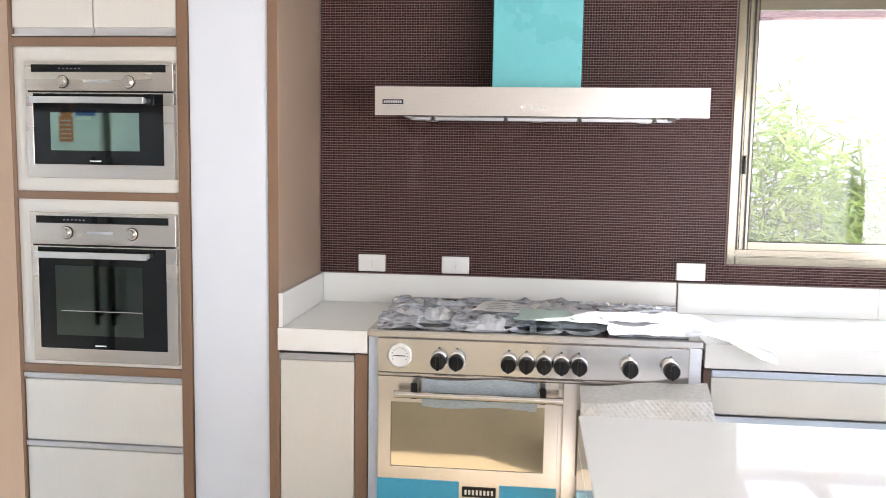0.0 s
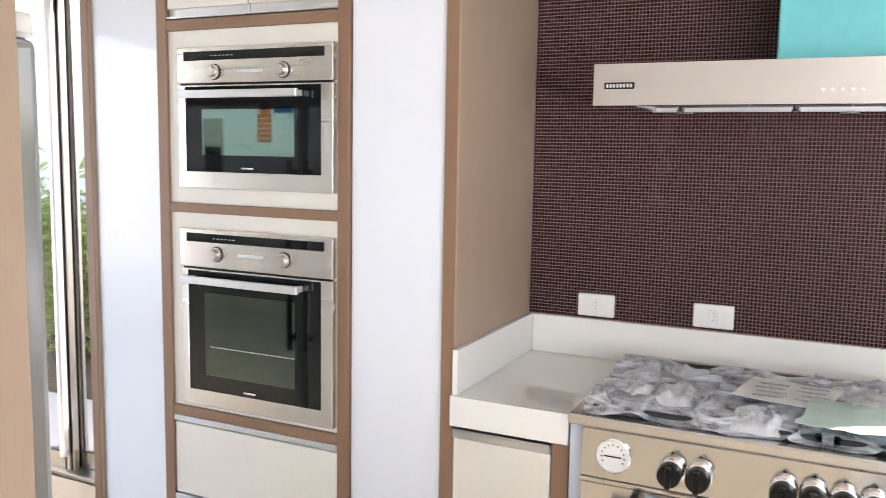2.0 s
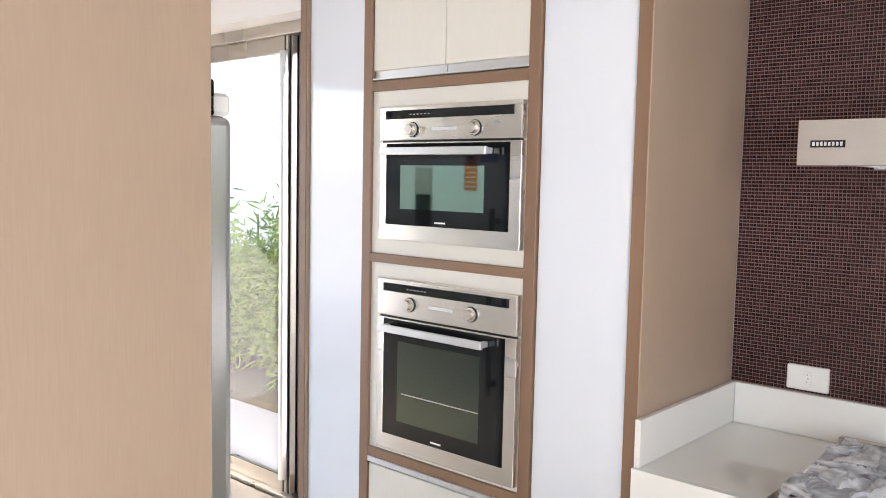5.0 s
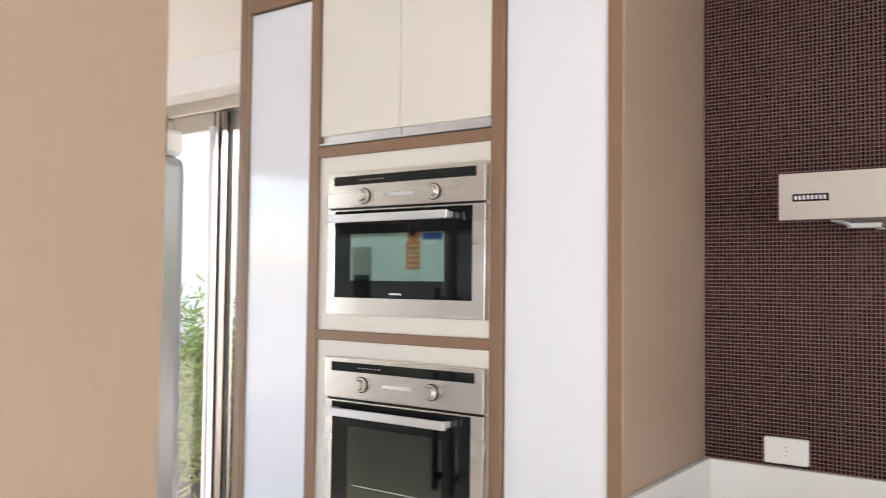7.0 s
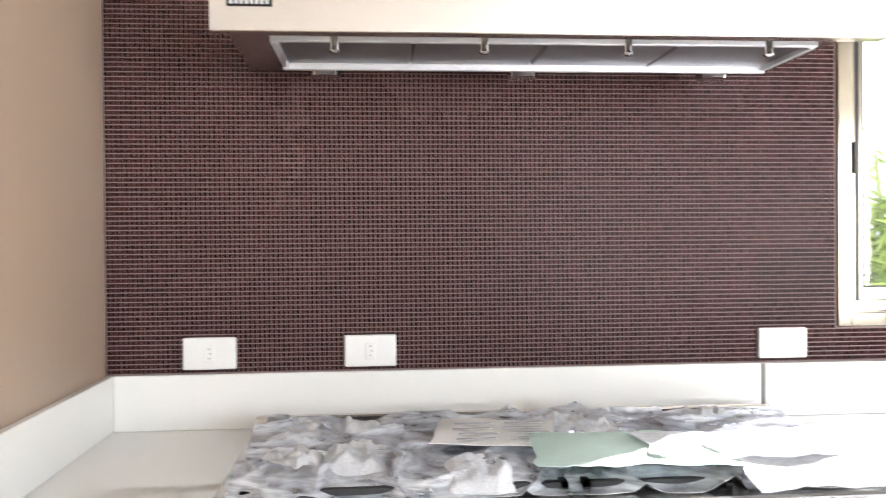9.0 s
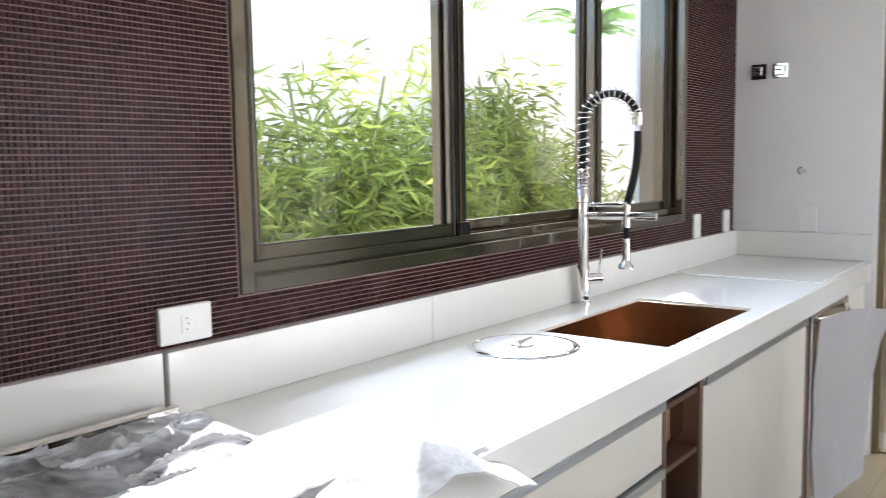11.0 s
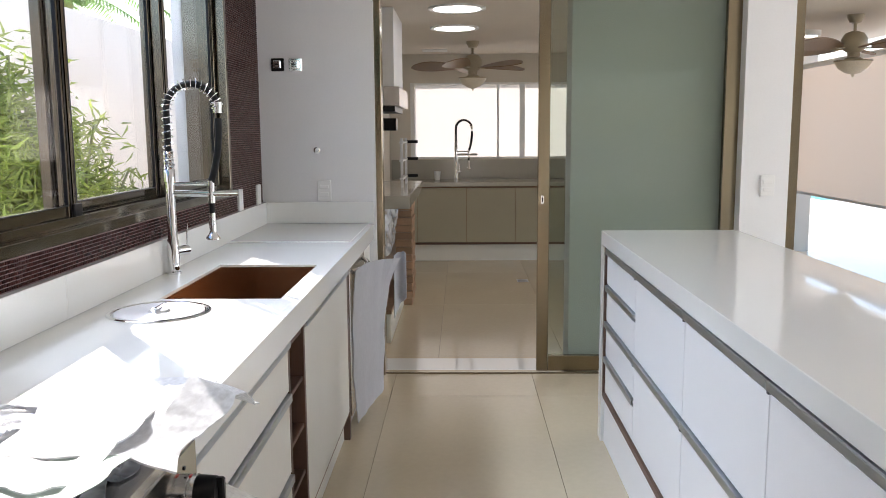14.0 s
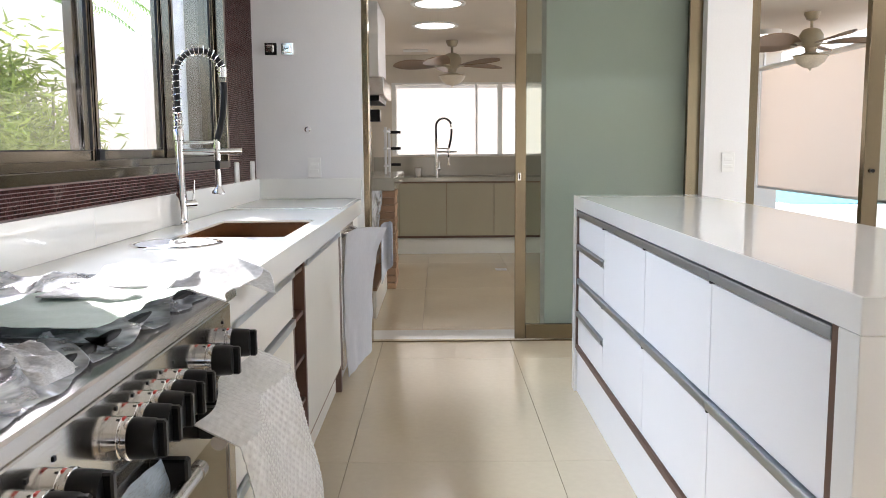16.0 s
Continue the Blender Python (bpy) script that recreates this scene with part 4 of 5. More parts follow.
# ---- kitchen window ----
win = struct("window_1", boxes([(WX0 + 0.035, WX1 - 0.035, -0.006, 0.20, WZ0, WZ0 + 0.035), (WX0 + 0.035, WX1 - 0.035, -0.006, 0.20, WZ1 - 0.035, WZ1),
                                (WX0, WX0 + 0.035, -0.006, 0.20, WZ0, WZ1), (WX1 - 0.035, WX1, -0.006, 0.20, WZ0, WZ1)], 0.002), M_BRONZE, "bronze aluminium sliding window above the counter", "window")
part("window_frame", boxes([(WX0 + 0.035, WX1 - 0.035, 0.03, 0.046, WZ0 + 0.035, WZ0 + 0.062), (WX0 + 0.035, WX1 - 0.035, 0.083, 0.095, WZ0 + 0.035, WZ0 + 0.062),
                            (WX0 + 0.035, WX1 - 0.035, 0.132, 0.146, WZ0 + 0.035, WZ0 + 0.062)], 0.001), M_BRONZE, win, "window track rails")


def sash(parent, x0, x1, y, z0, z1, st=0.06, rail=0.055, pane=None, name="sash", metal=M_BRONZE):
    s = part(name, boxes([(x0, x0 + st, y - 0.016, y + 0.016, z0, z1), (x1 - st, x1, y - 0.016, y + 0.016, z0, z1), (x0 + st, x1 - st, y - 0.014, y + 0.014, z0, z0 + rail), (x0 + st, x1 - st, y - 0.014, y + 0.014, z1 - rail, z1),
                          (x0 + st * 0.35, x0 + st * 0.6, y - 0.022, y - 0.016, z0, z1), (x1 - st * 0.6, x1 - st * 0.35, y - 0.022, y - 0.016, z0, z1)], 0.002), metal, parent)
    part("pane", boxm(x0 + st - 0.004, x1 - st + 0.004, y - 0.003, y + 0.003, z0 + rail - 0.004, z1 - rail + 0.004, bevel=0), pane or M_PANE, s, "clear glass pane")
    part("gasket", boxes([(x0 + st, x1 - st, y - 0.0155, y - 0.0142, z0 + rail - 0.003, z0 + rail + 0.001), (x0 + st - 0.0005, x0 + st + 0.003, y - 0.015, y - 0.004, z0 + rail, z1 - rail), (x1 - st - 0.003, x1 - st + 0.0005, y - 0.015, y - 0.004, z0 + rail, z1 - rail)], 0), M_BLACK, s)
    # flat black strips: the dark between the stile's ridges put in as colour
    part("groove", boxes([(x0 + st * 0.66, x0 + st * 0.82, y - 0.0175, y - 0.0155, z0, z1), (x1 - st * 0.82, x1 - st * 0.66, y - 0.0175, y - 0.0155, z0, z1), (x0 + st * 0.1, x0 + st * 0.28, y - 0.0175, y - 0.0155, z0, z1), (x1 - st * 0.28, x1 - st * 0.1, y - 0.0175, y - 0.0155, z0, z1)], 0), M_BLACK, s, "black strip for the dark of a groove in the stile")
    return s


s1 = sash(win, 1.812, 2.66, 0.064, WZ0 + 0.042, WZ1 - 0.037)
sash(win, 2.60, 3.53, 0.113, WZ0 + 0.042, WZ1 - 0.037)
sash(win, 3.47, 4.198, 0.064, WZ0 + 0.042, WZ1 - 0.037)
part("latch", boxm(1.835, 1.843, 0.026, 0.043, 1.52, 1.60, bevel=0.002), M_BLACK, s1)
part("corner_block", boxm(2.61, 2.66, 0.034, 0.046, WZ0 + 0.045, WZ0 + 0.10, bevel=0.002), M_BLACK, s1)

# ---- garden door ----
gd = struct("door_1", boxes([(GX0, GX1, 0.03, 0.16, GZ1 - 0.06, GZ1), (GX0, GX0 + 0.05, 0.03, 0.16, 0.02, GZ1 - 0.06), (GX1 - 0.05, GX1, 0.03, 0.16, 0.02, GZ1 - 0.06), (GX0, GX1, 0.02, 0.17, -0.01, 0.02)], 0.002), M_CHAMP, "tall bronze aluminium sliding garden door", "door")
for x0, x1, y in ((GX0 + 0.05, -2.33, 0.075), (-2.40, GX1 - 0.05, 0.125)):
    sash(gd, x0, x1, y, 0.02, GZ1 - 0.06, 0.075, 0.085, name="door_leaf", metal=M_CHAMP)
part("door_handle", cyl(bmesh.new(), (-2.365, 0.035, 0.1), (-2.365, 0.035, 2.3), 0.022), M_ALU, gd, "long tubular steel pull", smooth=True)
for zz in (0.35, 2.05):
    part("handle_bracket", cyl(bmesh.new(), (-2.365, 0.035, zz), (-2.365, 0.062, zz), 0.01), M_ALU, gd)

# ---- sliding glass door to the veranda ----
sd = struct("door_2", boxes([(4.93, 5.05, -0.692, -0.656, 0.0, 2.42), (4.93, 5.05, -2.75, -0.692, 2.36, 2.42), (4.955, 4.965, -2.75, -0.692, 0.0, 0.008)], 0.002), M_DOORB, "bronze framed sliding glass door, half open", "door")
leaf = part("door_leaf", boxes([(4.975, 5.02, -1.668, -1.60, 0.012, 2.36), (4.975, 5.02, -2.75, -2.668, 0.012, 2.36), (4.978, 5.017, -2.668, -1.668, 0.012, 0.105), (4.978, 5.017, -2.668, -1.668, 2.28, 2.36)], 0.003), M_DOORB, sd, "sliding leaf")
part("pane", boxm(4.994, 5.000, -2.672, -1.664, 0.10, 2.285, bevel=0), M_PANEG, leaf, "greenish glass pane")
lk = part("door_handle", boxm(4.970, 4.976, -1.634, -1.618, 1.022, 1.075, bevel=0.004), M_CHROME, leaf, "small oval lock")
part("keyhole", boxm(4.9685, 4.9705, -1.630, -1.622, 1.034, 1.062, bevel=0.001), M_BLACK, lk)
sd2 = struct("door_3", boxes([(4.90, 5.05, -3.075, -3.022, 0.0, 2.42), (4.93, 5.05, -4.6, -3.075, 2.36, 2.42)], 0.002), M_DOORB, "bronze door frame beside the wall piece", "door")
leaf = part("door_leaf", boxes([(4.965, 5.02, -3.88, -3.78, 0.012, 2.36), (4.965, 5.02, -4.6, -4.52, 0.012, 2.36), (4.97, 5.015, -4.52, -3.88, 0.012, 0.105), (4.97, 5.015, -4.52, -3.88, 2.28, 2.36)], 0.003), M_DOORB, sd2, "sliding leaf")
part("pane", boxm(4.99, 4.996, -4.524, -3.876, 0.10, 2.285, bevel=0), M_PANEG, leaf)
lk = part("door_handle", cyl(bmesh.new(), (4.965, -3.83, 1.07), (4.945, -3.83, 1.07), 0.012), M_BLACK, leaf)

# ---- fittings on the east wall ----


def switch_plate(y, z, mat_rim=M_PLASTIC):
    s = thing("light_switch", EW, y, z, "white double light switch on the wall", "switch")
    part("plate", boxm(EW - 0.009, EW, y - 0.04, y + 0.04, z - 0.06, z + 0.06, bevel=0.003, seg=2), M_PLASTIC, s)
    for dz in (-0.022, 0.022):
        part("rocker", boxm(EW - 0.013, EW - 0.008, y - 0.026, y + 0.026, z + dz - 0.011, z + dz + 0.011, bevel=0.002), M_PLASTIC, s)


switch_plate(-0.358, 1.115)
switch_plate(-2.90, 1.13)
for y, m_, lab in ((-0.112, M_BLACK, "square black valve cover on the wall"), (-0.213, M_CHROME, "square chrome valve handle on the wall")):
    v = thing("valve_cover", EW, y, 1.83, lab, "valve")
    part("plate", boxm(EW - 0.012, EW, y - 0.036, y + 0.036, 1.794, 1.866, bevel=0.003), m_, v)
    part("knob", boxm(EW - 0.035, EW - 0.012, y - 0.022, y + 0.022, 1.808, 1.852, bevel=0.004), M_CHROME, v)
    part("mark", boxm(EW - 0.037, EW - 0.0345, y - 0.012, y + 0.012, 1.828, 1.834, bevel=0), M_BLACK, v)
v = thing("pipe_outlet", EW, -0.322, 1.347, "small open pipe outlet in the wall", "pipe outlet")
part("ring", lathe(bmesh.new(), [(0.019, 0), (0.019, 0.006), (0.012, 0.008), (0.012, 0.002)], (EW, -0.322, 1.347), (-1, 0, 0)), M_CHROME, v, smooth=True)
part("bore", cyl(bmesh.new(), (EW - 0.0005, -0.322, 1.347), (EW - 0.0035, -0.322, 1.347), 0.0118), M_ALU, v)

# ---- wrapped dishwasher ----
dw = thing("dishwasher", 4.2, -0.35, 0, "stainless steel dishwasher under the counter, still wrapped", "dishwasher")
part("body", boxm(3.91, 4.50, -0.60, -0.03, 0.02, 0.825, bevel=0.003), M_GREY, dw)
d = part("door", boxm(3.912, 4.498, -0.628, -0.60, 0.10, 0.82, bevel=0.004), M_STEEL, dw)
part("handle", tube(bmesh.new(), [(3.98 + i * 0.045, -0.628 - 0.05 * math.sin(math.pi * i / 10), 0.79) for i in range(11)], 0.012), M_CHROME, d, "curved chrome handle", smooth=True)
part("foot", boxm(3.93, 3.97, -0.60, -0.56, 0, 0.02), M_BLACK, dw)
part("side_filler", boxm(4.505, 4.885, -0.615, -0.59, 0.0, 0.83), M_CREAM, dw)


def drape(name, fn, nu, nv, material, label, category, thick=0.0012, parent=None):
    """A crumpled sheet from a surface function of (u, v), with real thickness."""
    bm = bmesh.new()
    grid = [[bm.verts.new(fn(i / nu, j / nv)) for j in range(nv + 1)] for i in range(nu + 1)]
    for i in range(nu):
        for j in range(nv):
            bm.faces.new((grid[i][j], grid[i + 1][j], grid[i + 1][j + 1], grid[i][j + 1]))
    bmesh.ops.recalc_face_normals(bm, faces=bm.faces)
    geo = bmesh.ops.solidify(bm, geom=list(bm.faces), thickness=thick)
    if parent is not None:
        return part(name, bm, material, parent, label, smooth=True)
    return tagged(finish(name, bm, material, True), label, category)


def crumple(x, y, seed, f=9.0):
    """Sharp folds at three sizes."""
    w = 0.03 * noise.noise(Vector((x * 7, y * 7, seed + 3)))
    h, k = 0.0, 0.5
    for o in range(3):
        h += k * (1 - 2.4 * abs(noise.noise(Vector(((x + w) * f, (y - w) * f, seed + 7 * o)))))
        f, k = f * 2.1, k * 0.4
    return h


def dw_sheet(u, v):
    # u runs along the door away from the window niche, v from the top down
    x = 3.93 + u * (0.50 - 0.12 * v ** 4)
    out = 0.02 + 0.15 * u ** 1.4 * (1 - 0.42 * v ** 0.6) - 0.02 * math.sin(v * 3.1)
    if v < 0.22:
        out += 0.03 * (u > 0.8) * (0.22 - v) * 4
    z = 0.80 - v * (0.74 - 0.05 * u * u) + 0.012 * math.sin(u * 4) * (1 - v)
    return (x + 0.006 * noise.noise(Vector((u * 4, v * 6, 2))), -0.63 - out - 0.008 * noise.noise(Vector((u * 5, v * 5, 1))), z)


drape("foam_sheet", dw_sheet, 24, 40, M_FOAM_SHADED, "white foam sheet, shade in its colour, hanging over the dishwasher door", "packing sheet", 0.004)


def dw_flap(u, v):
    a = u * 2.6
    return (4.43 + 0.055 * math.sin(a) + 0.01 * v, -0.79 - 0.05 * (1 - math.cos(a)) * 0.5 - 0.02 * u, 0.80 + 0.015 * math.sin(a) - v * (0.34 - 0.1 * u) - 0.01 * noise.noise(Vector((u * 3, v * 3, 5))))


drape("foam_flap", dw_flap, 14, 20, M_FOAM_SHADED, "curled white foam flap, shade in its colour, beside the dishwasher", "packing sheet", 0.004)

# ---- wrapping left on the range ----


def soft_folds(x, y, seed):
    """Broad soft swells with a few sharp creases, as in a loose plastic bag."""
    a = noise.noise(Vector((x * 6, y * 6, seed)))
    b = noise.noise(Vector((x * 11 + 2 * y, y * 9 - 3 * x, seed + 5)))
    c = 1 - abs(noise.noise(Vector((x * 5 + y * 4, y * 7 - x * 3, seed + 9)))) * 3.2
    return 0.55 * a + 0.3 * b + 0.5 * max(c, 0.0) ** 3


def flat_sheet(x0, x1, y0, y1, z, amp, seed, rag=0.03, f=9.0, turn=0.0, edge=None):
    def fn(u, v):
        x = x0 + (x1 - x0) * u + rag * noise.noise(Vector((v * 3.1, seed, 0.3))) * (1 if u > 0.5 else -1) * abs(2 * u - 1) ** 2
        y = y0 + (y1 - y0) * v + rag * noise.noise(Vector((u * 3.7, seed, 4.3))) * (1 if v > 0.5 else -1) * abs(2 * v - 1) ** 2
        cx, cy = (x0 + x1) / 2, (y0 + y1) / 2
        c_, s_ = math.cos(turn), math.sin(turn)
        x, y = cx + (x - cx) * c_ - (y - cy) * s_, cy + (x - cx) * s_ + (y - cy) * c_
        zz = z + 0.016 + amp * max(crumple(x, y, seed, f) if f > 4.5 else soft_folds(x, y, seed), -0.35)
        if edge:
            zz = edge(x, y, zz)
        return (x, y, zz)
    return fn


def bag_edge(x, y, z):
    """Sinks to the hob plate along the front."""
    return z if y > -0.585 else max(0.939, z - (-0.585 - y) * 0.5)


def over_front(x, y, z):
    """Falls over the hob's front edge."""
    return z if y > -0.655 else z - (-0.655 - y) * 1.6


for i, (x0, x1) in enumerate(((0.385, 0.67), (0.65, 0.97), (0.95, 1.27), (1.24, 1.54))):
    drape("plastic_bag", flat_sheet(x0, x1, -0.650, -0.125, 0.945, 0.032, 1.0 + i, 0.02, 4, edge=bag_edge), 90, 120, M_FILM, "clear crumpled plastic bag over the pan supports", "plastic bag")


def puffy(x0, x1, y0, y1, z, h, seed):
    """A loose foam wrap round a burner: a soft pillow with a wavy edge."""
    def fn(u, v):
        a, b = 2 * u - 1, 2 * v - 1
        q = 1 + 0.16 * noise.noise(Vector((a * 1.5, b * 1.5, seed)))
        rise = max(0.0, (1 - a ** 4) * (1 - b ** 4)) ** 0.6
        x, y = (x0 + x1) / 2 + a * q * (x1 - x0) / 2, (y0 + y1) / 2 + b * q * (y1 - y0) / 2
        return (x, y, z + h * rise * (0.8 + 0.4 * noise.noise(Vector((a * 2.2, b * 2.2, seed + 4)))) + 0.006 * rise * noise.noise(Vector((a * 6, b * 6, seed))))
    return fn


for i, (bx, by) in enumerate(((0.46, -0.25), (0.47, -0.46), (0.58, -0.24), (0.585, -0.45), (1.08, -0.24), (0.80, -0.55), (1.0, -0.22), (1.36, -0.20))):
    drape("foam_wrap", puffy(bx - 0.062, bx + 0.062, by - 0.085, by + 0.085, 0.940, 0.042, 20.0 + i), 30, 30, M_FOAM, "small white foam wrap inside the plastic bag", "packing sheet")
inst = drape("instruction_sheet", flat_sheet(0.74, 0.97, -0.48, -0.26, 0.964, 0.006, 9.0, 0.008, 5, -0.2), 24, 20, M_PAPER, "printed white instruction sheet", "paper")
for r in range(4):
    for q in range(2):
        bx, by = 0.775 + q * 0.10 + (r % 2) * 0.008, -0.45 + r * 0.042
        pbm = bmesh.new()
        box(pbm, bx, bx + 0.075, by, by + 0.008, 0.9865, 0.988)
        pob = part("print_block", pbm, M_INK, inst)
green = drape("green_sheet", flat_sheet(0.90, 1.24, -0.66, -0.42, 0.966, 0.010, 12.0, 0.02, 6, -0.08), 36, 26, M_GREENP, "pale green wrapping paper", "paper")


def foam_edge(x, y, z):
    z = z - max(0, x - 1.55) * 0.35
    if y < -0.655:
        z -= (-0.655 - y) * 0.35 - 0.02 * max(0.0, math.sin(x * 9.0))
    return max(z, 0.9275) if y > -0.63 and x > 1.56 else z


drape("foam_sheet", flat_sheet(1.22, 1.80, -0.735, -0.43, 0.964, 0.018, 15.0, 0.035, 5, 0.03, foam_edge), 90, 70, M_FOAM, "white foam sheet lying over range and counter", "packing sheet", 0.003)
drape("foam_sheet", flat_sheet(1.10, 1.48, -0.64, -0.47, 0.972, 0.012, 16.0, 0.02, 7, -0.06, over_front), 70, 50, M_FOAM, "white foam sheet folded over the range front", "packing sheet", 0.003)


def wrap_hang(u, v):
    x = 1.13 + u * (0.44 + 0.10 * v)
    y = -0.765 - 0.055 * math.sin(min(v * 3, 1.57)) - 0.05 * v * u - 0.015 * math.sin(u * 9 + v * 2)
    z = 0.765 - v * 0.68 + 0.03 * u * (1 - v)
    if v < 0.06:
        y += (0.06 - v) * 1.1
    b = 0.0032 * max(0.0, math.sin(u * 150) * math.sin(v * 190))
    return (x, y - b + 0.012 * noise.noise(Vector((u * 4, v * 5, 8))), z)


drape("bubble_wrap", wrap_hang, 200, 250, M_BUBBLE, "bubble wrap hanging from the small oven door", "packing sheet", 0.003)
drape("plastic_wrap", lambda u, v: (0.56 + u * 0.42, RF - 0.018 - 0.012 * math.sin(v * 3.1) - 0.004 * noise.noise(Vector((u * 9, v * 4, 2))), 0.765 - v * 0.105 - 0.005 * math.sin(u * 7)), 36, 10,
      film("blue_wrap", (0.50, 0.60, 0.68), 0.5, 0.2, 0.1, 0.2), "clear bluish wrap behind the oven door handle", "packing sheet")

# ---- veranda ----
vc = thing("veranda_sink_counter", 9.7, -1.6, 0, "sink counter, shade in its colour, under the long veranda window", "counter")
part("worktop", boxm(9.33, 10.04, -4.2, -0.32, 0.845, 0.89, bevel=0.002), M_GREYSTONE_DIM, vc)
part("backsplash", boxm(10.02, 10.045, -4.2, -0.32, 0.891, 1.12), M_GREYSTONE_DIM, vc)
part("plinth", boxm(9.42, 10.0, -4.2, -0.32, 0, 0.19), M_CREAM, vc)
part("strip", boxm(9.36, 10.0, -4.2, -0.32, 0.19, 0.215), M_DARKB, vc)
for y0, y1 in ((-0.655, -0.33), (-1.205, -0.66), (-1.753, -1.21), (-2.30, -1.758), (-2.85, -2.305), (-3.4, -2.855), (-4.18, -3.405)):
    part("door", boxm(9.355, 9.375, y0, y1, 0.217, 0.825), M_LAMINATE_DIM, vc, "cupboard door with shade in its colour")
part("carcass", boxm(9.376, 10.0, -4.19, -0.33, 0.217, 0.84), M_BROWN, vc)
spring_tap("veranda_tap", 9.82, -1.09, 0.89, 0.72, 5, "chrome spring tap on the veranda counter")
soap = thing("soap_cup", 9.85, -0.87, 0.89, "small pale cup on the veranda counter", "cup")
part("cup", lathe(bmesh.new(), [(0.03, 0), (0.04, 0.10), (0.037, 0.10), (0.027, 0.005), (0, 0.005)], (9.85, -0.87, 0.89)), M_PLASTIC, soap, smooth=True)
vw = struct("window_2", boxes([(10.06, 10.12, -4.2, -0.55, 1.13, 1.15), (10.06, 10.12, -4.2, -0.55, 2.0, 2.02), (10.06, 10.12, -3.1, -3.05, 1.15, 2.0), (10.06, 10.12, -0.6, -0.55, 1.15, 2.0), (10.06, 10.12, -4.2, -4.15, 1.15, 2.0)], 0.001), M_PLASTIC, "long veranda window above the sink", "window")


def translucent(name, color):
    m = bpy.data.materials.new(name)
    m.use_nodes = True
    n, l = m.node_tree.nodes, m.node_tree.links
    b = n["Principled BSDF"]
    b.inputs["Base Color"].default_value = (*color, 1)
    b.inputs["Roughness"].default_value = 0.85
    t = n.new("ShaderNodeBsdfTranslucent")
    t.inputs["Color"].default_value = (*color, 1)
    wv = n.new("ShaderNodeTexNoise")
    wv.inputs["Scale"].default_value = 300
    mx = n.new("ShaderNodeMixShader")
    mx.inputs[0].default_value = 0.75
    l.new(b.outputs[0], mx.inputs[1])
    l.new(t.outputs[0], mx.inputs[2])
    bp = n.new("ShaderNodeBump")
    bp.inputs["Strength"].default_value = 0.1
    l.new(wv.outputs["Fac"], bp.inputs["Height"])
    l.new(bp.outputs["Normal"], b.inputs["Normal"])
    l.new(mx.outputs[0], n["Material Output"].inputs["Surface"])
    return m


M_SCREEN = translucent("screen_cloth", (0.86, 0.765, 0.67))
M_SCREENW = translucent("white_screen_cloth", (0.60, 0.585, 0.565))
for y0, y1 in ((-1.905, -1.845), (-1.60, -1.575)):
    part("mullion", boxm(10.052, 10.13, y0, y1, 1.15, 2.0, bevel=0.002), M_WHITEF, vw, "pale window post")
bl = thing("window_blind", 10.2, -2.3, 2.0, "white screen blind behind the long veranda window", "blind")
part("cloth", boxm(10.17, 10.172, -4.2, -0.55, 1.12, 2.03, bevel=0), M_SCREENW, bl)
part("bottom_bar", boxm(10.165, 10.177, -4.2, -0.55, 1.108, 1.12), M_PLASTIC, bl)
bl = thing("roller_blind", 8, -5.05, 2.13, "wide pale screen blind closing the veranda", "blind")
part("cloth", boxm(5.4, 10.0, -5.052, -5.05, 0.74, 2.13, bevel=0), M_SCREEN, bl)
part("roller", cyl(bmesh.new(), (5.4, -5.04, 2.15), (10.0, -5.04, 2.15), 0.03), M_PLASTIC, bl, smooth=True)
part("bottom_bar", boxm(5.4, 10.0, -5.06, -5.042, 0.715, 0.742), M_ALU, bl)
part("hanger", boxes([(5.5, 5.53, -5.055, -5.03, 2.15, VC - 0.001), (9.9, 9.93, -5.055, -5.03, 2.15, VC - 0.001)], 0.002), M_PLASTIC, bl)
part("cord", cyl(bmesh.new(), (9.97, -5.02, 0.75), (9.97, -5.02, 2.13), 0.003, n=6), M_PLASTIC, bl)

# ceiling fans


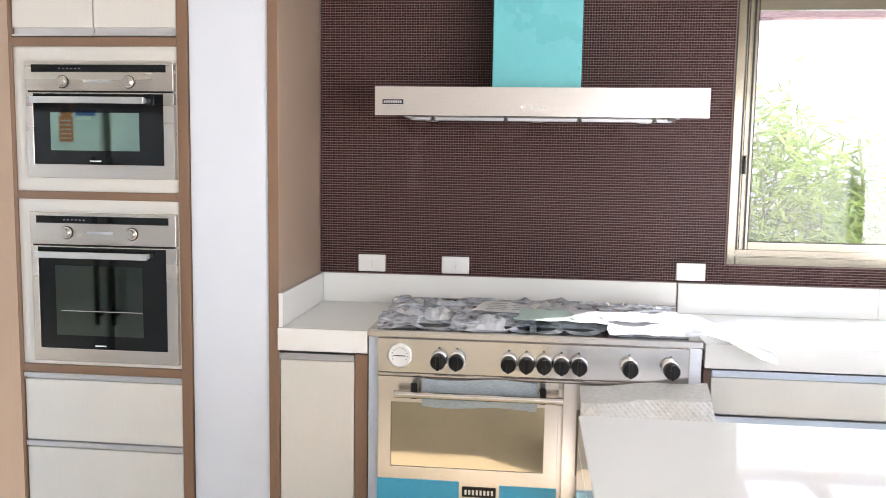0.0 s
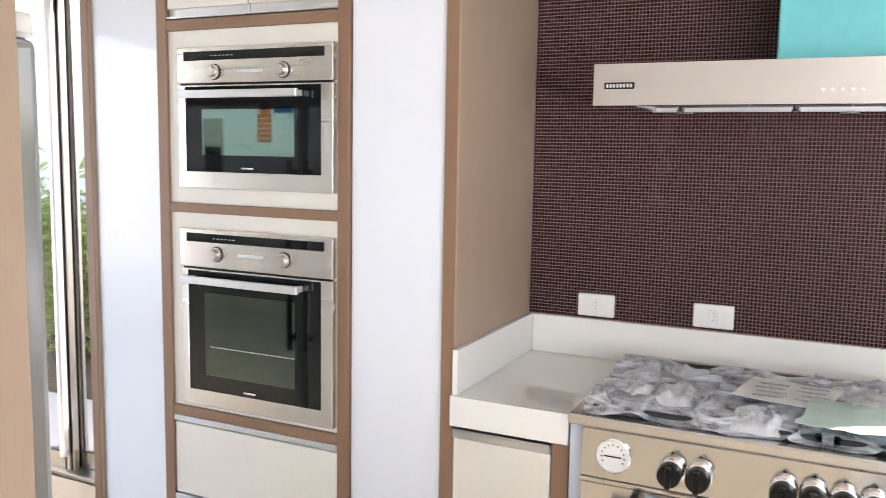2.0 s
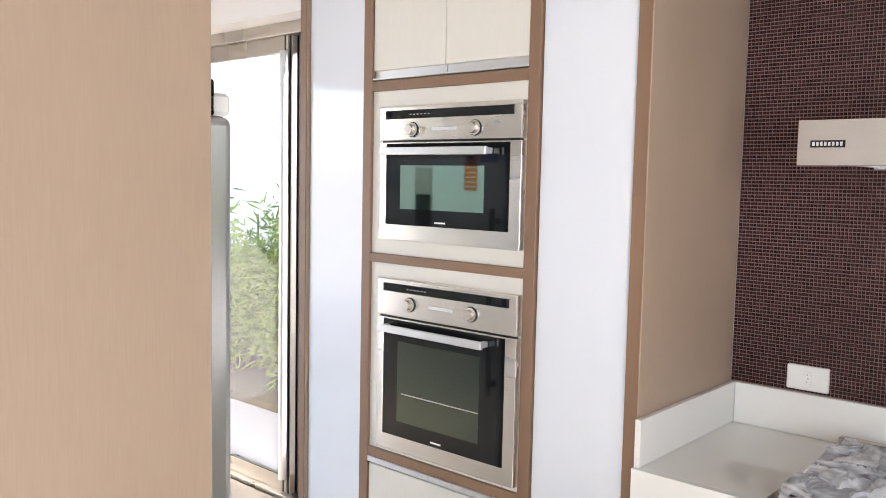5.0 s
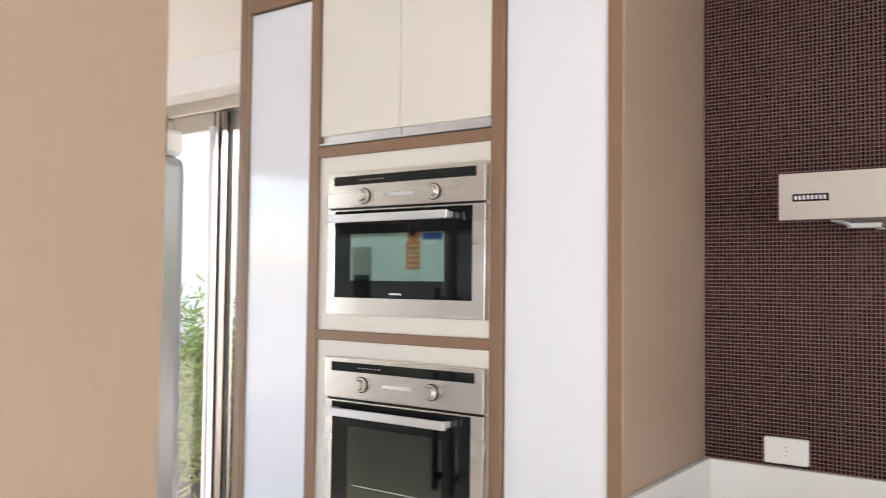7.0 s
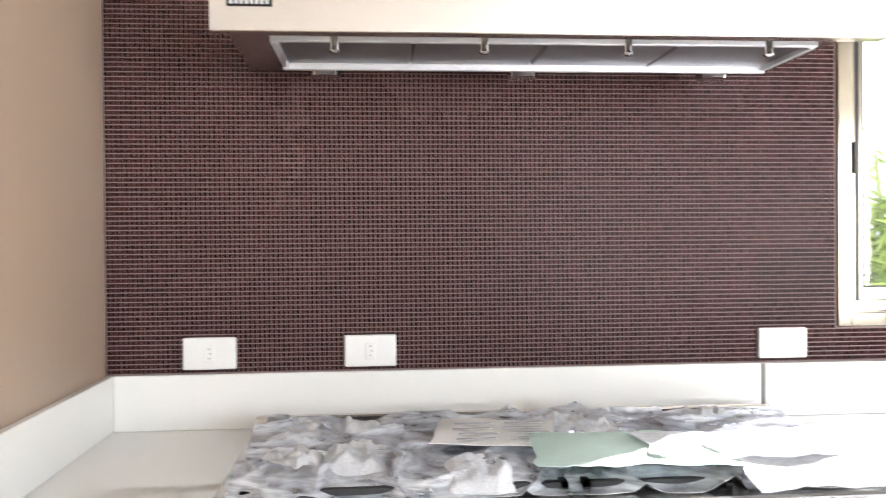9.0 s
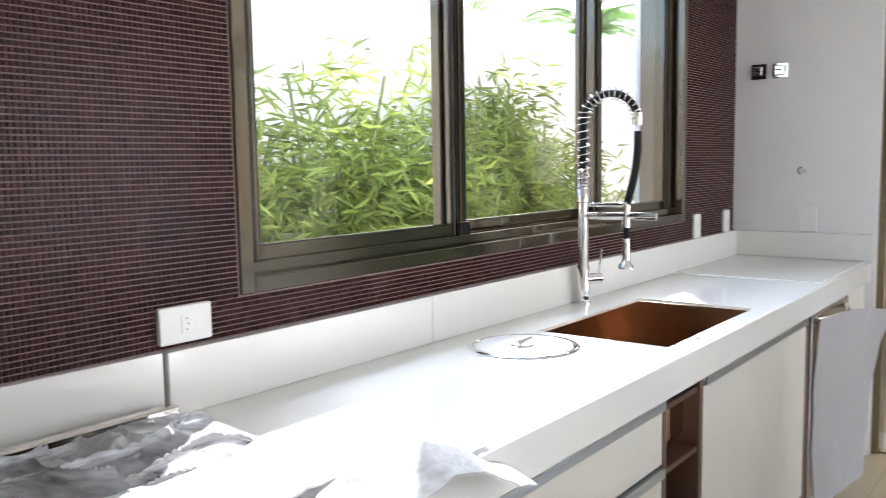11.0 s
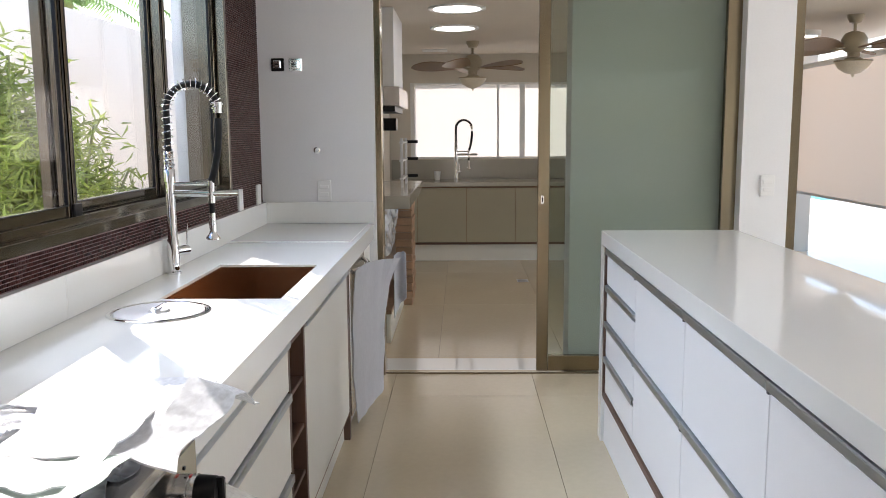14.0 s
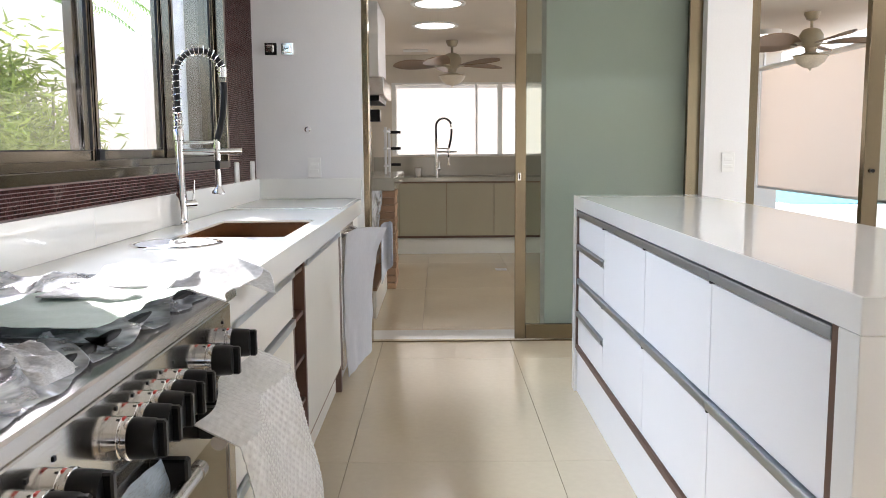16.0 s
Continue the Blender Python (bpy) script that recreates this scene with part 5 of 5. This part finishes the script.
def ceiling_fan(x, y, z, turn):
    f = thing("ceiling_fan", 0, 0, 0, "cream ceiling fan with brown leaf-shaped blades and a glass bowl", "ceiling fan", "veranda ceiling fans")
    part("canopy", lathe(bmesh.new(), [(0.02, -0.07), (0.045, -0.06), (0.065, -0.02), (0.066, 0.0)], (0, 0, 0)), M_FANW, f, smooth=True)
    part("rod", cyl(bmesh.new(), (0, 0, -0.06), (0, 0, -0.16), 0.012), M_FANW, f)
    part("motor", lathe(bmesh.new(), [(0.03, -0.13), (0.07, -0.145), (0.098, -0.19), (0.10, -0.23), (0.085, -0.27), (0.05, -0.295), (0.045, -0.33), (0.07, -0.345), (0.06, -0.36)], (0, 0, 0)), M_FANW, f, smooth=True)
    part("bowl", lathe(bmesh.new(), [(0.14, -0.365), (0.135, -0.38), (0.11, -0.42), (0.06, -0.455), (0.015, -0.468), (0.006, -0.49)], (0, 0, 0)), M_GLASSSHADE, f, "alabaster glass light bowl", smooth=True)
    part("bowl_rim", lathe(bmesh.new(), [(0.06, -0.352), (0.143, -0.358), (0.146, -0.366), (0.138, -0.37)], (0, 0, 0)), M_FANW, f, smooth=True)
    for k in range(5):
        a = radians(turn + 72 * k)
        m = Matrix.Rotation(a, 4, "Z")
        bm = bmesh.new()
        top, bot = [], []
        n = 16
        for i in range(n + 1):
            t_ = i / n
            w_ = 0.026 + 0.098 * math.sin(math.pi * min(1, t_ * 1.02)) ** 0.7 * (0.6 + 0.55 * t_)
            if i == n:
                w_ = 0.006
            xx = 0.13 + 0.50 * t_
            zz = -0.255 + 0.012 * math.sin(t_ * 3)
            top.append([bm.verts.new((xx, s * w_, zz + s * w_ * 0.33 + 0.004)) for s in (-1, -0.33, 0.33, 1)])
            bot.append([bm.verts.new((xx, s * w_, zz + s * w_ * 0.33 - 0.004)) for s in (-1, -0.33, 0.33, 1)])
        for i in range(n):
            for j in range(3):
                bm.faces.new((top[i][j], top[i + 1][j], top[i + 1][j + 1], top[i][j + 1]))
                bm.faces.new((bot[i][j], bot[i][j + 1], bot[i + 1][j + 1], bot[i + 1][j]))
            bm.faces.new((top[i][0], bot[i][0], bot[i + 1][0], top[i + 1][0]))
            bm.faces.new((top[i][3], top[i + 1][3], bot[i + 1][3], bot[i][3]))
        bmesh.ops.transform(bm, matrix=m, verts=bm.verts)
        bl_ = part("blade", bm, M_FANB, f, "brown woven leaf blade", smooth=True)
        ab = bmesh.new()
        box(ab, 0.07, 0.18, -0.014, 0.014, -0.268, -0.258, 0.002)
        bmesh.ops.transform(ab, matrix=m, verts=ab.verts)
        part("blade_arm", ab, M_FANW, bl_)
    f.matrix_world = pose(x, y, z)


ceiling_fan(8.69, -1.27, VC, 12)
ceiling_fan(6.98, -4.30, VC, 40)


def ceiling_lamp(x, y, r, h, label, m):
    c = thing("ceiling_light", x, y, VC, label, "ceiling light", "veranda ceiling lights")
    part("rim", lathe(bmesh.new(), [(r, 0), (r, -h), (r - 0.012, -h - 0.003), (r - 0.016, -h)], (x, y, VC), n=40), M_PLASTIC, c, smooth=True)
    part("diffuser", lathe(bmesh.new(), [(r - 0.016, -h + 0.002), (r * 0.6, -h - 0.004), (0, -h - 0.006)], (x, y, VC), n=40), m, c, smooth=True)


ceiling_lamp(6.39, -1.124, 0.215, 0.012, "round lit skylight tube in the veranda ceiling", M_LEDGLOW)
ceiling_lamp(7.556, -1.096, 0.215, 0.012, "round lit skylight tube in the veranda ceiling", M_LEDGLOW)
ceiling_lamp(8.07, -4.35, 0.13, 0.05, "small round lit ceiling lamp", M_LEDGLOW)
v = thing("ceiling_vent", 9.55, -0.86, VC, "small white ceiling vent", "vent")
part("frame", boxm(9.45, 9.65, -1.0, -0.72, VC - 0.012, VC, bevel=0.003), M_PLASTIC, v)
tr = thing("track_light", 8.4, -0.42, VC, "thin dark light track on the ceiling", "track light")
part("track", boxm(7.6, 9.2, -0.46, -0.43, VC - 0.02, VC), M_BLACK, tr)

# barbecue with brick piers
bq = thing("barbecue", 6.6, -0.55, 0, "brick barbecue counter with stone slab", "barbecue")
part("slab", boxm(5.70, 7.45, -0.80, -0.30, 0.93, 1.02, bevel=0.003), M_GREYSTONE_DIM, bq)
part("back", boxm(5.70, 7.38, -0.36, -0.301, 0, 0.929), M_MORTAR, bq)
part("base", boxm(5.70, 6.97, -0.66, -0.361, 0, 0.20), M_CREAM, bq, "white base below the fire opening")
part("base_strip", boxm(5.70, 6.97, -0.665, -0.361, 0.2005, 0.225), M_BROWN, bq)
part("pier_core", boxm(6.99, 7.38, -0.72, -0.361, 0, 0.929), M_MORTAR, bq)
bri = boxm(-0.105, 0.105, -0.07, 0.07, 0, 0.056, bevel=0.004)
bme = bpy.data.meshes.new("brick")
bri.to_mesh(bme)
bri.free()
bme.materials.append(M_BRICK)
for r in range(15):
    z = 0.003 + r * 0.0617
    out = 0.007 if r % 2 else 0.0
    for sx in (7.075, 7.292):
        o = new("brick", bme)
        o.matrix_world = pose(sx - out + 0.003 * math.sin(r * 3.3), -0.665 - out, z)
        o.parent = bq
        o.matrix_parent_inverse = bq.matrix_world.inverted()
bag = drape("wrapped_grill", lambda u, v: (6.0 + u * 0.93, -0.56 - 0.12 * math.sin(u * 3.14) * (1 - 0.4 * v) + 0.03 * crumple(u * 0.9, v * 0.5, 3.0, 6), 0.915 - v * (0.40 - 0.1 * u) + 0.02 * noise.noise(Vector((u * 5, v * 5, 9)))), 60, 40, M_FILM, "crumpled clear plastic bag in the barbecue", "plastic bag", 0.003)
dr = thing("floor_drain", 8.1, -1.746, 0, "small square steel drain cover in the floor", "drain")
part("grate", boxes([(8.03, 8.17, -1.80, -1.69, 0.0005, 0.004)] + [(8.04 + k * 0.02, 8.05 + k * 0.02, -1.79, -1.70, 0.004, 0.006) for k in range(6)], 0), M_GREY, dr)
gr = thing("grill_rack", 6.9, -0.6, 1.02, "steel grill rack with tiered bars on the slab", "grill rack")
for gx in (6.55, 7.05):
    part("post", boxm(gx, gx + 0.02, -0.70, -0.68, 1.02, 1.40), M_ALU, gr)
for gz in (1.08, 1.22, 1.36):
    part("bar", boxm(6.5, 7.1, -0.705, -0.675, gz, gz + 0.015), M_ALU, gr)
    part("hook", boxm(7.05, 7.09, -0.79, -0.70, gz - 0.004, gz + 0.02), M_BLACK, gr)
hd = thing("barbecue_hood", 6.5, -0.5, 1.6, "white hood with steel rim above the barbecue", "hood")
part("hood_body", boxm(6.3, 7.2, -0.66, -0.301, 1.78, VC - 0.001), M_WALL, hd)
part("rim", boxm(6.28, 7.22, -0.70, -0.301, 1.64, 1.78, bevel=0.004), M_STEEL, hd)
part("inside", boxm(6.35, 7.15, -0.66, -0.32, 1.60, 1.639), M_BLACK, hd)
sp = thing("speaker_box", 7.0, -0.5, 1.5, "small dark box on the wall below the hood", "box")
part("case", boxm(6.95, 7.12, -0.62, -0.301, 1.46, 1.56, bevel=0.004), M_BLACK, sp)

# ---- garden ----
struct("garden_wall", boxm(-9, 26, 2.2, 2.38, -0.06, 2.52, bevel=0.01), M_GARDENW, "tall cream garden wall", "wall")
struct("wall_pilaster", boxm(4.44, 5.4, 0.22, 0.335, -0.06, 3.0), M_WALL, "white outside pilaster beside the window", "wall")
struct("planting_bed", boxm(-6, 12, 1.1, 2.19, -0.06, 0.0), M_SOIL, "soil bed along the garden wall", "ground")
struct("roof_edge", boxm(-4.5, 5.3, 0.22, 0.42, 2.62, 2.8), M_WALL, "white roof edge above the window", "roof")
pg = thing("pergola", 2.9, 2.9, 0, "dark wooden pergola beyond the garden wall", "pergola")
part("beam", boxm(2.45, 4.4, 2.55, 2.68, 2.60, 2.76), M_WOODP, pg)
for x in (2.5, 3.1, 3.7, 4.3):
    part("rafter", boxm(x, x + 0.07, 2.3, 3.8, 2.76, 2.88), M_WOODP, pg)
for x in (2.5, 4.3):
    part("post", boxm(x, x + 0.1, 2.56, 2.67, -0.06, 2.6), M_WOODP, pg)


def leaf_cloud(centres, per, spread, length, width, rng, droop=0.5):
    """Many pointed leaves as a joined mesh, in sprays round the given centres."""
    verts, faces = [], []
    for c in centres:
        for _ in range(per):
            p = np.array(c) + rng.normal(0, spread, 3)
            d = rng.normal(0, 1, 3)
            d[2] = d[2] * 0.6 - droop * rng.random()
            d /= np.linalg.norm(d)
            s = np.cross(d, rng.normal(0, 1, 3))
            s /= np.linalg.norm(s)
            L = length * rng.uniform(0.6, 1.25)
            W = width * rng.uniform(0.7, 1.2)
            up = np.cross(s, d) * L * 0.08
            n = len(verts)
            verts += [p, p + d * L * 0.35 + s * W / 2 + up, p + d * L * 0.35 - s * W / 2 + up, p + d * L + up * -0.8]
            faces += [(n, n + 1, n + 3), (n, n + 3, n + 2)]
    return verts, faces


def bamboo(x, y, h, seed, n=7, dense=1.0):
    rng = np.random.default_rng(seed)
    b = thing("bamboo", x, y, 0, "leafy green bamboo clump against the garden wall", "bamboo", "bamboo hedge")
    centres = []
    for i in range(n):
        bx, by = x + rng.normal(0, 0.12), min(y + rng.normal(0, 0.08), 2.1)
        lean = rng.normal(0, 0.16, 2)
        hh = h * rng.uniform(0.7, 1.05)
        pts = [(bx + lean[0] * t * t, min(by + lean[1] * t * t, 2.12), hh * t) for t in np.linspace(0, 1, 7)]
        part("culm", tube(bmesh.new(), pts, 0.010, 6), M_CULM, b)
        for t in np.linspace(0.22, 1.0, int(15 * dense)):
            q = (bx + lean[0] * t * t + rng.normal(0, 0.16), min(by + lean[1] * t * t + rng.normal(0, 0.13), 2.1), hh * t + rng.normal(0, 0.06))
            centres.append(q)
    v_, f_ = leaf_cloud(centres, 26, 0.085, 0.15, 0.020, rng)
    me = bpy.data.meshes.new("leaves")
    me.from_pydata([tuple(p) for p in v_], [], f_)
    me.materials.append(M_LEAF)
    o = new("leaves", me)
    o.parent = b
    o.matrix_parent_inverse = b.matrix_world.inverted()
    o["kind"] = "stuff"


for i, (x, y, h) in enumerate(((2.25, 1.75, 1.95), (2.75, 1.7, 1.6), (3.15, 1.75, 1.65), (3.6, 1.7, 1.85), (4.1, 1.75, 1.6), (4.6, 1.7, 1.55), (5.1, 1.75, 1.75), (5.65, 1.7, 1.9), (6.2, 1.75, 1.5),
                                (-5.6, 1.7, 1.1), (-4.9, 1.75, 1.3), (-4.2, 1.7, 1.2), (-3.5, 1.7, 1.6))):
    bamboo(x, y, h, 100 + i)


def palm(x, y, h, seed, label):
    rng = np.random.default_rng(seed)
    p = thing("palm_tree", x, y, 0, label, "palm")
    part("trunk", tube(bmesh.new(), [(x + 0.1 * math.sin(t * 2), y, h * t) for t in np.linspace(0, 1, 8)], 0.09, 8), M_CULM, p)
    verts, faces = [], []
    for k in range(16):
        a = k * 2.4
        el = rng.uniform(0.1, 1.1)
        L = rng.uniform(1.1, 1.6)
        for i in range(34):
            t = i / 33
            c = np.array([x + math.cos(a) * L * t * math.cos(el * (1 - t)), y + math.sin(a) * L * t * math.cos(el * (1 - t)), h + L * (math.sin(el) * t - 0.75 * t * t)])
            side = np.array([-math.sin(a), math.cos(a), 0])
            fwd = np.array([math.cos(a), math.sin(a), -0.5])
            for s in (-1, 1):
                l_ = 0.36 * (1 - 0.6 * t)
                n = len(verts)
                verts += [c, c + fwd * 0.03, c + side * s * l_ + fwd * l_ * 0.4 - np.array([0, 0, 0.12])]
                faces.append((n, n + 1, n + 2))
    me = bpy.data.meshes.new("fronds")
    me.from_pydata([tuple(v) for v in verts], [], faces)
    me.materials.append(M_PALM)
    o = new("fronds", me)
    o.parent = p
    o.matrix_parent_inverse = p.matrix_world.inverted()
    o["kind"] = "stuff"


palm(10.2, 3.6, 3.1, 5, "green palm rising behind the garden wall")
palm(7.6, 4.2, 3.3, 6, "green palm rising behind the garden wall")

# pool beyond the veranda
struct("pool", boxm(18, 25, -11, -8.9, -0.07, -0.05, bevel=0), M_POOL, "turquoise pool beyond the veranda", "pool")

# ---- floor tiles ----
def floor_tiles(name, x0, x1, y0, y1, ox, oy, px, py, label):
    """Large porcelain tiles, each its own object on shared meshes, with fine joints between."""
    root = tagged(new(name), label, "floor", kind="structure")
    shared = {}
    i0, i1 = math.floor((x0 - ox) / px), math.ceil((x1 - ox) / px)
    j0, j1 = math.floor((y0 - oy) / py), math.ceil((y1 - oy) / py)
    for i in range(i0, i1):
        for j in range(j0, j1):
            a, b = max(x0, ox + i * px), min(x1, ox + (i + 1) * px)
            c, d = max(y0, oy + j * py), min(y1, oy + (j + 1) * py)
            if b - a < 0.02 or d - c < 0.02:
                continue
            key = (round(b - a, 3), round(d - c, 3))
            if key not in shared:
                bm = bmesh.new()
                box(bm, 0.001, b - a - 0.001, 0.001, d - c - 0.001, -0.012, 0.0, bevel=0.0008)
                me = bpy.data.meshes.new("floor_tile")
                bm.to_mesh(me)
                bm.free()
                me.materials.append(M_FLOOR)
                shared[key] = me
            t = new("floor_tile", shared[key])
            t.location = (a, c, 0)
            t.parent = root


floor_tiles("floor", -4.2, 5.04, -6.5, 0.01, 2.91, -1.57, 1.62, 0.815, "polished cream porcelain kitchen floor")
floor_tiles("floor_veranda", 5.30, 12.0, -6.5, -0.1, 5.38, -1.0, 1.62, 0.815, "polished cream porcelain veranda floor")
struct("threshold", boxm(5.04, 5.30, -4.6, DY0, -0.012, 0.001, bevel=0.001), M_QUARTZ, "white stone threshold", "threshold")

# ---- mosaic ----
def mosaic():
    """Small glass tiles proud of the grout: most in one mesh, a stretch of them as single pieces."""
    P, gx, gz, y1, y0 = 0.0112, 0.0010, 0.0012, 0.004, -0.0002
    rng = np.random.default_rng(3)
    verts, faces = [], []
    piece = bpy.data.meshes.new("mosaic_tile")
    h, hz = P / 2 - gx, P / 2 - gz
    c = 0.0007
    pv = [(-h, y1, -hz), (h, y1, -hz), (h, y1, hz), (-h, y1, hz), (-h + c, y0, -hz + c), (h - c, y0, -hz + c), (h - c, y0, hz - c), (-h + c, y0, hz - c)]
    pf = [(4, 5, 6, 7), (0, 1, 5, 4), (1, 2, 6, 5), (2, 3, 7, 6), (3, 0, 4, 7)]
    piece.from_pydata(pv, [], pf)
    piece.materials.append(M_TILE)
    base_v = np.array(pv)
    n = 0
    nx, nz = int(EW / P), int((CEIL - 1.05) / P)
    for i in range(nx):
        for k in range(nz):
            x, z = (i + 0.5) * P, 1.052 + (k + 0.5) * P
            if WX0 - 0.004 < x < WX1 + 0.004 and WZ0 - 0.004 < z < WZ1 + 0.004:
                continue
            if 1.57 < x < 1.765 and 1.145 < z < 1.335:
                o = new("mosaic_tile", piece)
                o.location = (x, rng.uniform(-0.0004, 0.0004), z)
                o.parent = wall_north
                continue
            t = base_v.copy()
            t[4:, 1] += rng.uniform(-0.0006, 0.0006)
            t[4:, 1] += (t[4:, 0] * rng.normal(0, 0.015) + t[4:, 2] * rng.normal(0, 0.015))
            verts.append(t + (x, 0, z))
            faces.extend([tuple(v + n for v in f) for f in pf])
            n += 8
    me = bpy.data.meshes.new("mosaic")
    me.from_pydata(np.concatenate(verts).tolist(), [], faces)
    me.materials.append(M_TILE)
    ob = new("mosaic", me)
    ob.parent = wall_north
    tagged(ob, "dark brown glass mosaic", kind="stuff")


mosaic()
